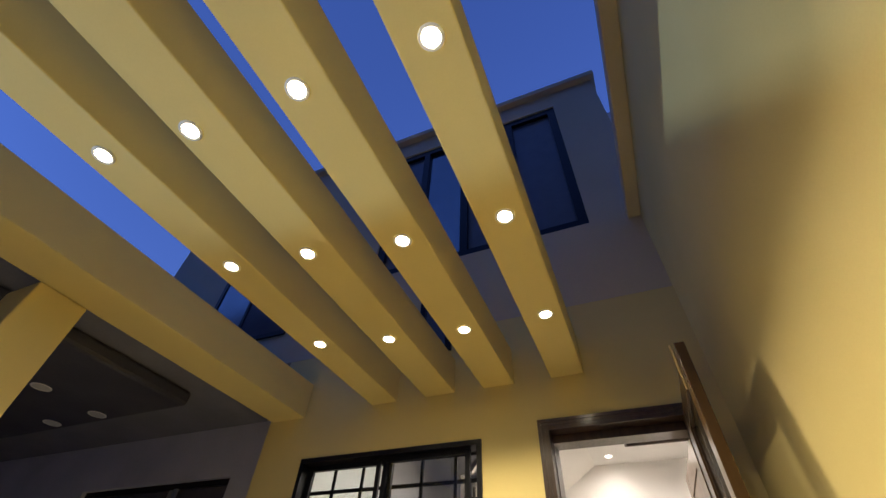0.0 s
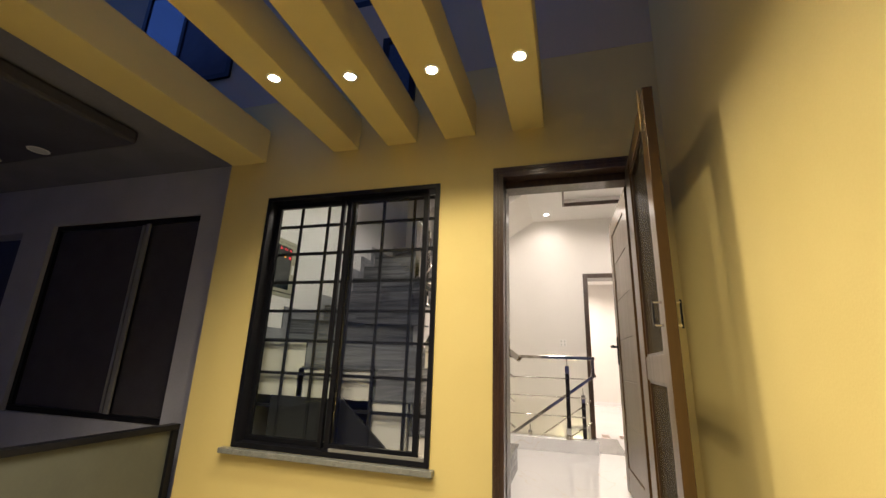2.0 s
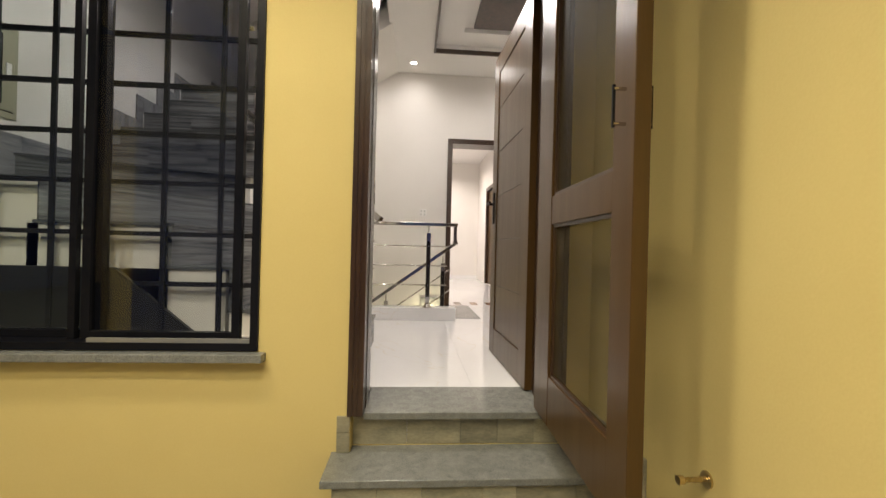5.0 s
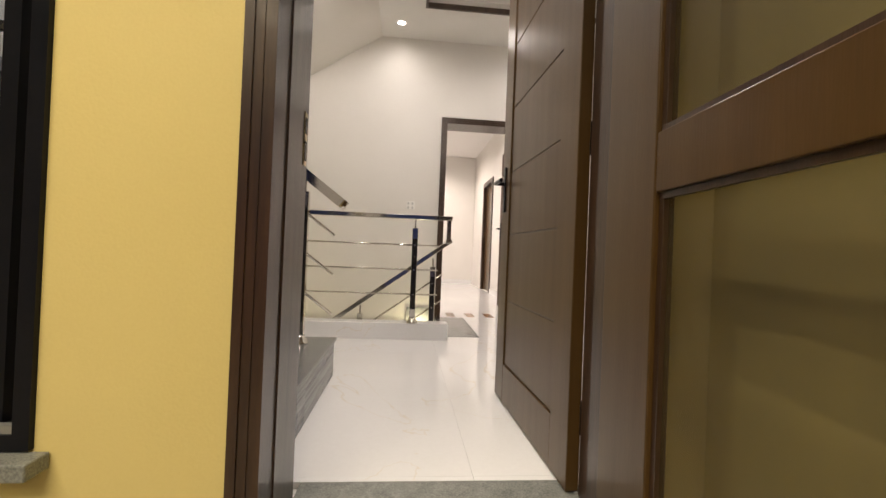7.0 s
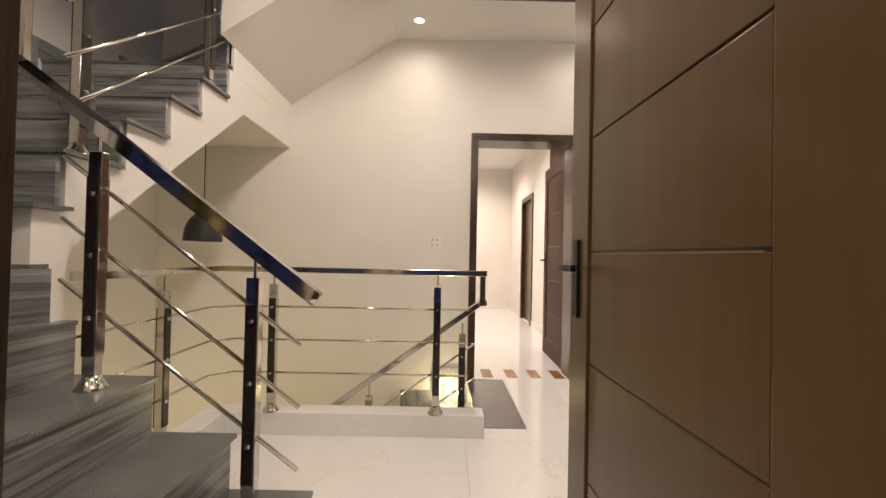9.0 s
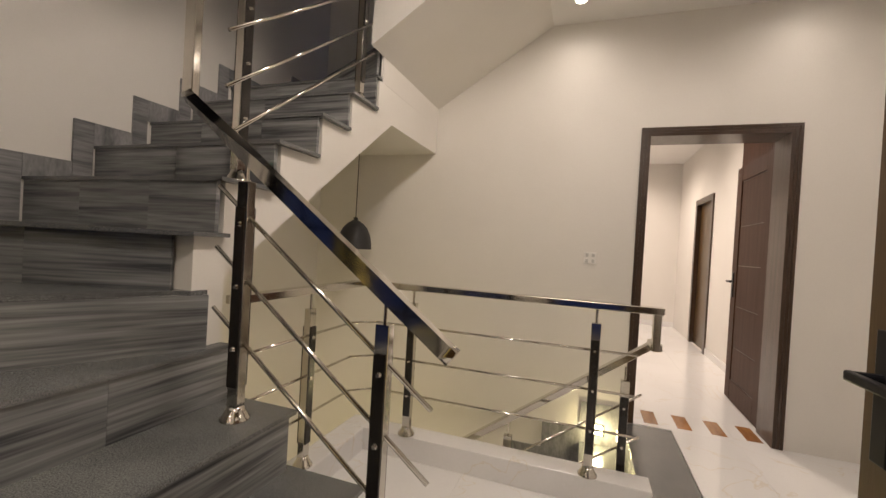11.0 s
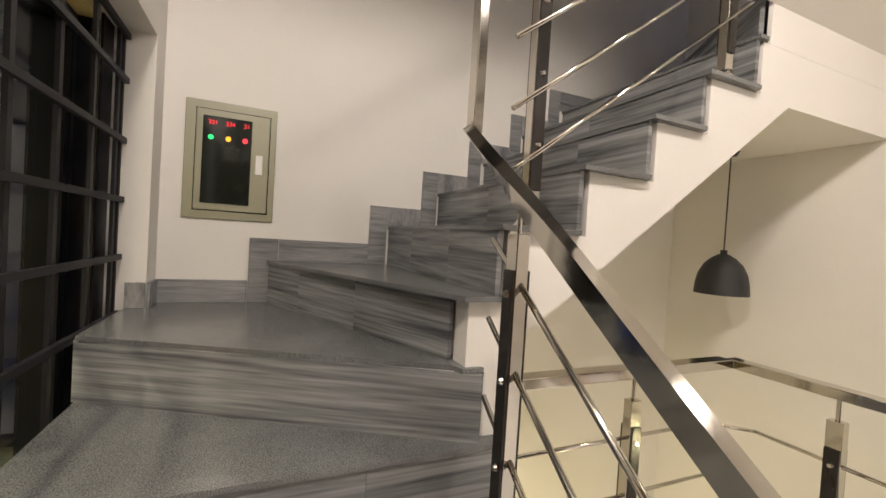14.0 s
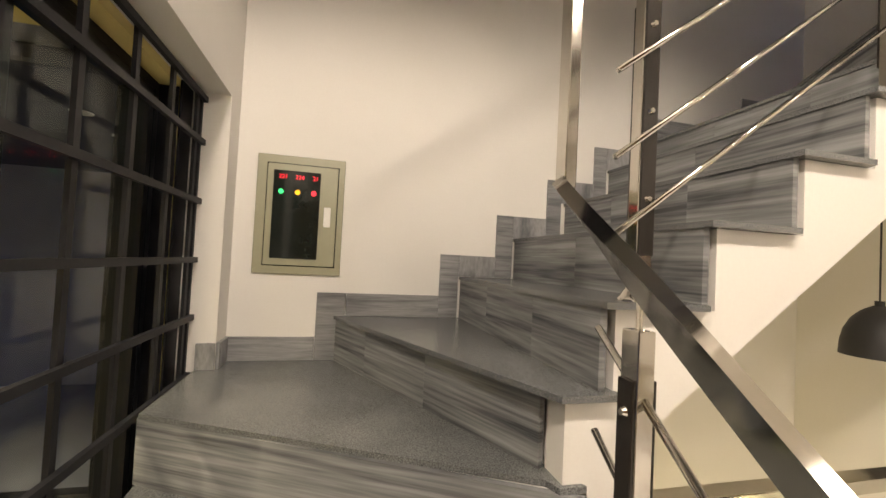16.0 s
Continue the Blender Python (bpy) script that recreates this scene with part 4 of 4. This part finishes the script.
# ---- down flight ----
dn = thing("lower_staircase", (-0.6, 5.8, -1.2), "granite stair flight going down beside the wall", "staircase", kind="structure")
part("tread", one(0.19, 0.50, 5.305, BACK - 0.02, -0.026, 0.003, 0.003), GRANITE, dn, "dark grey granite top tread flush with the floor")
for k in range(1, 7):
    x1 = 0.19 - 0.28 * (k - 1)
    part("tread", one(x1 - 0.30, x1, 5.305, BACK - 0.002, -RISE * k - T, -RISE * k), GRANITE, dn)
    part("riser", one(x1 - 0.001, x1 + 0.018, 5.305, BACK - 0.002, -RISE * k + 0.001, -RISE * (k - 1) - T), STREAK, dn)
    part("skirting_piece", one(x1 - 0.30, x1 - 0.02, BACK - 0.015, BACK - 0.0022, -RISE * k + 0.001, -RISE * (k - 1) + 0.10), SKIRT, dn)
part("landing", one(WEST, -1.49, 5.305, BACK - 0.002, -RISE * 7 - 0.15, -RISE * 7), GRANITE, dn)

ft = thing("footlight", (0.02, BACK, -0.09), "small bright footlight low on the stair wall", "footlight")
part("housing", one(-0.02, 0.06, BACK - 0.030, BACK - 0.016, -0.13, -0.05, 0.003), STEEL, ft)
part("lens", one(-0.01, 0.05, BACK - 0.034, BACK - 0.0305, -0.12, -0.06), LAMP_FOOT, ft, "glowing yellow lens")
point_lamp("footlight_lamp", (0.02, BACK - 0.09, -0.09), BELOW_W * 0.6, BELOW, 0.03)
# Unseen downlights and free fill lamps, added to brighten the lower stairwell walls.
for lx, ly in ((-0.9, 4.9), (-0.4, 4.7)):
    downlight("added_lower_downlight", lx, ly, -0.26 if lx > -1.4 else -0.27, LAMP_HALL, "added lit round downlight under the hall floor, unseen", "lower downlights", r=0.04)
point_lamp("lower_fill", (-1.9, 4.9, -0.9), BELOW_W * 2.2, BELOW, 0.12)
point_lamp("lower_fill", (-0.4, 4.6, -1.0), BELOW_W * 1.5, BELOW, 0.12)

# ---- railings ----
def make_post(parent, x, y, zb, height, pin, turn=0.0):
    q = pose(x, y, zb, 0, 0, turn)

    def put(bm):
        bmesh.ops.transform(bm, matrix=q, verts=bm.verts[:])
        return bm
    body = part("post", put(one(-0.017, 0.017, -0.022, 0.022, 0.02, height, 0.002)), STEEL, parent, "polished steel post with black wooden faces")
    for s in (-1, 1):
        part("inlay", put(one(min(s * 0.0172, s * 0.024), max(s * 0.0172, s * 0.024), -0.020, 0.020, 0.11, height - 0.085, 0.0015)), INLAY, body, "black lacquered wooden face")
        for f in (0.30, 0.56, 0.82):
            part("button_bolt", put(rod(bmesh.new(), (s * 0.024, 0, height * f), (s * 0.031, 0, height * f), 0.010, 12, 0.006)), STEEL, body)
    bm = bmesh.new()
    lathe(bm, [(0.047, 0.0), (0.047, 0.006), (0.040, 0.012), (0.037, 0.020), (0.030, 0.028), (0.026, 0.045), (0.0, 0.045)], (0, 0, 0.0005), 24)
    part("flange", put(bm), STEEL, body, "round stepped steel flange", smooth=True)
    part("pin", put(rod(bmesh.new(), (0, 0, height), (0, 0, height + pin), 0.006, 10)), STEEL, body)
    return body


# lower stair rail, rising towards the stairwell wall
RY = 4.078
sr = thing("stair_railing", (-0.66, RY, RISE), "polished steel stair railing with black inlaid posts", "railing")
make_post(sr, -0.672, RY, Z[1], 0.785, 0.075, 90)
make_post(sr, -1.203, RY, Z[3], 0.785, 0.075, 90)
SL = 0.405 / 0.526


def on_rail(x, h):
    return (x, RY, h + (-0.664 - x) * SL)


def twisted(bm, a, b, w, h, roll0, roll1, n=14):
    a, b = Vector(a), Vector(b)
    d = (b - a).normalized()
    side = d.cross(Vector((0, 0, 1))).normalized()
    up = side.cross(d).normalized()
    rings = []
    for k in range(n + 1):
        f = k / n
        e = min(1.0, max(0.0, (f - 0.55) / 0.4))
        g = radians(roll0 + (roll1 - roll0) * e * e * (3 - 2 * e))
        c = a.lerp(b, f)
        u, v = side * math.cos(g) + up * math.sin(g), up * math.cos(g) - side * math.sin(g)
        rings.append([bm.verts.new(c + u * p * w / 2 + v * q * h / 2) for p, q in ((-1, -1), (1, -1), (1, 1), (-1, 1))])
    for p, q in zip(rings, rings[1:]):
        for k in range(4):
            bm.faces.new((p[k], p[(k + 1) % 4], q[(k + 1) % 4], q[k]))
    bm.faces.new(rings[0][::-1])
    bm.faces.new(rings[-1])
    bm.edges.ensure_lookup_table()
    for ring_a, ring_b in zip(rings, rings[1:]):
        for k in range(4):
            bm.edges.get((ring_a[k], ring_b[k])).smooth = False
    return bm


part("handrail", twisted(bmesh.new(), (-0.462, RY, 0.920), (-1.487, RY, 1.695), 0.033, 0.048, 2, 50, 40), STEEL, sr, "square polished steel handrail", smooth=True)
for h in (0.425, 0.63, 0.835):
    bm = bmesh.new()
    a, b = on_rail(-0.515, h + 0.046), on_rail(-1.32, h + 0.040)
    rod(bm, (a[0], RY - 0.0, a[2]), (b[0], RY, b[2]), 0.0075, 12)
    part("rod", bm, STEEL, sr, smooth=True)
part("riser_tube", bar(bmesh.new(), (-1.492, RY + 0.012, 1.69), (-1.492, RY + 0.012, 2.30), 0.05, 0.03, bevel=0.003), STEEL, sr, "upright steel tube joining the handrails")

# upper stair rail along the stringer
UX = -1.445
ur = thing("upper_stair_railing", (UX, 4.27, Z[7]), "polished steel railing climbing the upper stair flight", "railing")
SU = (Z[10] - Z[7]) / (NY[10] - NY[7])
make_post(ur, UX, 4.27, Z[7], 0.82, 0.07, 0)
make_post(ur, UX, 5.12, Z[10], 0.82, 0.07, 0)
for h in (0.225, 0.41, 0.615):
    part("rod", rod(bmesh.new(), (UX + 0.03, 4.17, Z[7] + h - 0.10 * SU), (UX + 0.03, 5.21, Z[7] + h + 0.94 * SU), 0.0075, 12), STEEL, ur, smooth=True)
part("handrail", bar(bmesh.new(), (UX - 0.01, 4.10, 2.30), (UX - 0.01, 5.25, 2.30 + 1.15 * SU), 0.058, 0.034, bevel=0.003), STEEL, ur, "flat polished steel handrail")

# hall rail round the stair opening
hr = thing("hall_railing", (-0.6, 5.19, 0.130), "polished steel railing with three rods round the stair opening", "railing")
HY, HX = 5.19, -1.385
for x, y, turn in ((-0.072, HY, 90), (-1.055, HY, 90), (HX + 0.02, 4.67, 0)):
    make_post(hr, x, y, 0.130, 0.755, 0.07, turn)
part("handrail", bar(bmesh.new(), (HX, HY, 0.972), (0.222, HY, 0.972), 0.056, 0.034, bevel=0.003), STEEL, hr, "flat polished steel handrail")
part("handrail", bar(bmesh.new(), (HX, 4.215, 0.972), (HX, HY - 0.029, 0.972), 0.056, 0.034, bevel=0.003), STEEL, hr, "flat polished steel handrail")
for f in (0.30, 0.56, 0.82):
    z = 0.130 + 0.755 * f
    part("rod", rod(bmesh.new(), (HX + 0.10, HY, z), (0.12, HY, z), 0.0065, 12), STEEL, hr, smooth=True)
    bm = bmesh.new()
    rod(bm, (HX, 4.215, z), (HX, HY - 0.10, z), 0.0065, 12)
    rod(bm, (HX, HY - 0.105, z), (HX + 0.105, HY, z), 0.0065, 12)
    part("rod", bm, STEEL, hr, smooth=True)
part("drop_tube", bar(bmesh.new(), (0.20, HY + 0.03, 0.965), (0.20, HY + 0.03, 0.775), 0.034, 0.05, bevel=0.003), STEEL, hr)

dr = thing("lower_stair_railing", (-0.5, 5.36, -0.5), "steel railing of the flight going down", "railing")
SD = RISE / 0.28
DY = 5.36
part("handrail", bar(bmesh.new(), (0.215, DY, 0.785), (-1.55, DY, 0.785 - 1.765 * SD), 0.056, 0.034, bevel=0.003), STEEL, dr, "flat polished steel handrail")
part("return_tube", bar(bmesh.new(), (0.205, HY + 0.03, 0.79), (0.205, DY, 0.79), 0.05, 0.034, bevel=0.003), STEEL, dr)
make_post(dr, 0.09, DY, 0.0 - RISE, 0.78, 0.07, 90)
make_post(dr, -0.50, DY, -RISE * 3, 0.78, 0.07, 90)
for h in (0.22, 0.44):
    part("rod", rod(bmesh.new(), (0.17, DY, 0.785 - h - 0.05), (-1.5, DY, 0.785 - h - 1.72 * SD), 0.0065, 12), STEEL, dr, smooth=True)

# ---- pendant lamp over the lower stair ----
pd = thing("pendant_lamp", (-1.985, 6.048, 1.998), "matt black dome pendant lamp on a thin cord", "pendant lamp")
bm = bmesh.new()
prof = [(0.142, 0.0), (0.138, 0.06), (0.126, 0.12), (0.100, 0.175), (0.066, 0.212), (0.030, 0.235), (0.018, 0.24), (0.018, 0.262), (0.0, 0.262)]
lathe(bm, prof, (-1.985, 6.048, 1.15), 32)
lathe(bm, [(0.137, 0.0), (0.133, 0.06), (0.121, 0.118), (0.095, 0.17), (0.06, 0.205), (0.0, 0.225)], (-1.985, 6.048, 1.15), 32)
lathe(bm, [(0.137, 0.0), (0.142, 0.0)], (-1.985, 6.048, 1.15), 32)
part("shade", bm, SHADE_BLACK, pd, "matt black dome shade", smooth=True)
part("cord", rod(bmesh.new(), (-1.985, 6.048, 1.40), (-1.985, 6.048, 1.985), 0.004, 8), SHADE_BLACK, pd)
part("ceiling_rose", rod(bmesh.new(), (-1.985, 6.048, 1.97), (-1.985, 6.048, 1.9975), 0.03, 16, 0.045), SHADE_BLACK, pd)
part("bulb", rod(bmesh.new(), (-1.985, 6.048, 1.20), (-1.985, 6.048, 1.29), 0.03, 12), LAMP_OFF, pd)

# ---- switch and distribution board ----
sw = thing("switch_plate", (-0.113, BACK, 1.19), "white plastic switch plate on the wall", "switch")
part("plate", one(-0.158, -0.068, BACK - 0.008, BACK - 0.0005, 1.145, 1.235, 0.003), WHITE_PLASTIC, sw)
for a in (-0.135, -0.091):
    for b in (1.168, 1.212):
        part("rocker", one(a - 0.010, a + 0.010, BACK - 0.013, BACK - 0.0082, b - 0.013, b + 0.013, 0.002), ROCKER, sw)

db = thing("distribution_board", (WEST, 3.375, 1.40), "olive grey electrical panel with smoked door and coloured indicator lamps", "electrical panel")
BY0, BY1, BZ0, BZ1 = 3.187, 3.565, 1.403, 1.936
# Black sheet under the door; its rim paints the shade in the groove.
part("gap_shade", one(WEST + 0.0122, WEST + 0.0128, BY0 + 0.041, BY1 - 0.026, BZ0 + 0.036, BZ1 - 0.036), INLAY, db, "black sheet for the shaded gap round the door")
part("surround", one(WEST + 0.0005, WEST + 0.012, BY0, BY1, BZ0, BZ1, 0.003), BOX_PAINT, db)
dd = part("door", one(WEST + 0.013, WEST + 0.022, BY0 + 0.045, BY1 - 0.03, BZ0 + 0.04, BZ1 - 0.04, 0.004), BOX_PAINT, db, "olive grey enamelled door")
part("viewing_pane", one(WEST + 0.0222, WEST + 0.0245, BY0 + 0.072, BY0 + 0.272, BZ0 + 0.07, BZ1 - 0.07, 0.003), SMOKED, dd, "smoked dark pane")
part("latch", one(WEST + 0.0222, WEST + 0.030, BY1 - 0.085, BY1 - 0.055, BZ0 + 0.22, BZ0 + 0.31, 0.003), WHITE_PLASTIC, dd, "white slide latch")
for y, m in ((BY0 + 0.105, GREEN), (BY0 + 0.175, AMBER), (BY0 + 0.245, RED)):
    part("indicator_lamp", rod(bmesh.new(), (WEST + 0.0247, y, BZ1 - 0.165), (WEST + 0.028, y, BZ1 - 0.165), 0.0115, 16), m, dd)


def digits(text, y, z, size, parent):
    c = bpy.data.curves.new("readout", 'FONT')
    c.body, c.size, c.extrude, c.align_x, c.align_y = text, size, 0.0006, 'CENTER', 'CENTER'
    tmp = bpy.data.objects.new("readout_tmp", c)
    me = bpy.data.meshes.new_from_object(tmp)
    bpy.data.objects.remove(tmp)
    me.materials.clear()
    me.materials.append(RED)
    me.transform(pose(WEST + 0.0255, y, z, 90, 0, 90))
    ob = new("readout", me)
    under(ob, parent)
    return ob


for text, y in (("221", BY0 + 0.112), ("224", BY0 + 0.182), ("21", BY0 + 0.25)):
    digits(text, y, BZ1 - 0.098, 0.026, dd)

# ---- floor pieces ----
fl = structure("floor", one(-1.449, 2.4, 3.145, 5.158, -0.019, -0.006), WHITE, "polished white marble hall floor with faint gold veins", "floor")
fe = structure("floor_east", one(0.52, 2.4, 5.159, BACK - 0.001, -0.019, -0.006), WHITE, "polished white marble hall floor", "floor")
fc = structure("floor_corridor", one(-1.3, 1.38, BACK + 0.0, 11.3, -0.05, -0.006), WHITE, "polished white marble corridor floor with honey inlays", "floor")


def tile_floor(parent, x0, x1, y0, y1, sx, sy, ox, oy, top=0.0):
    gx = ox - sx * math.ceil((ox - x0) / sx)
    while gx < x1:
        gy = oy - sy * math.ceil((oy - y0) / sy)
        while gy < y1:
            a, b, c, d = max(gx, x0), min(gx + sx, x1), max(gy, y0), min(gy + sy, y1)
            if b - a > 0.005 and d - c > 0.005:
                part("tile", one(a, b - 0.0007, c, d - 0.0007, -0.0055, top), MARBLE, parent)
            gy += sy
        gx += sx


tile_floor(fl, -1.31, 2.4, 3.145, 5.158, 0.8, 1.6, 0.10, 3.17)
tile_floor(fe, 0.505, 2.4, 5.159, BACK - 0.001, 0.8, 1.6, 0.10, 3.17)
tile_floor(fe, 0.222, 0.505, 5.159, 5.303, 0.8, 1.6, 0.10, 3.17)
tile_floor(fc, -1.3, 1.38, BACK, 11.3, 0.8, 1.6, 0.10, 6.70)
for x in (0.34, 0.56, 0.775, 0.985, 1.18):
    part("inlay_tile", one(x - 0.005, x + 0.09, 6.40, 6.66, -0.0015, 0.0015), INSERT, fc)
structure("baseboard", one(-1.3, 1.379, 11.288, 11.3, 0.0, 0.09), MARBLE, "white marble skirting in the corridor", "baseboard")
structure("baseboard_right", one(1.367, 1.379, BACK + 0.27, 9.195, 0.0, 0.09), MARBLE, "white marble skirting in the corridor", "baseboard")
tile_t = structure("paving", one(-2.74, EAST, -1.0, 2.57, TERRACE, TERRACE + 0.0006), GROUND, "terrace paving bed", "floor")
gx = -2.74
while gx < EAST - 0.02:
    gy = -1.0
    while gy < 2.75:
        part("tile", one(gx, min(gx + 0.6, EAST) - 0.003, gy, min(gy + 0.6, 2.57) - 0.003, TERRACE + 0.001, TERRACE + 0.006), GROUND, tile_t)
        gy += 0.6
        if gy > 2.56:
            break
    gx += 0.6
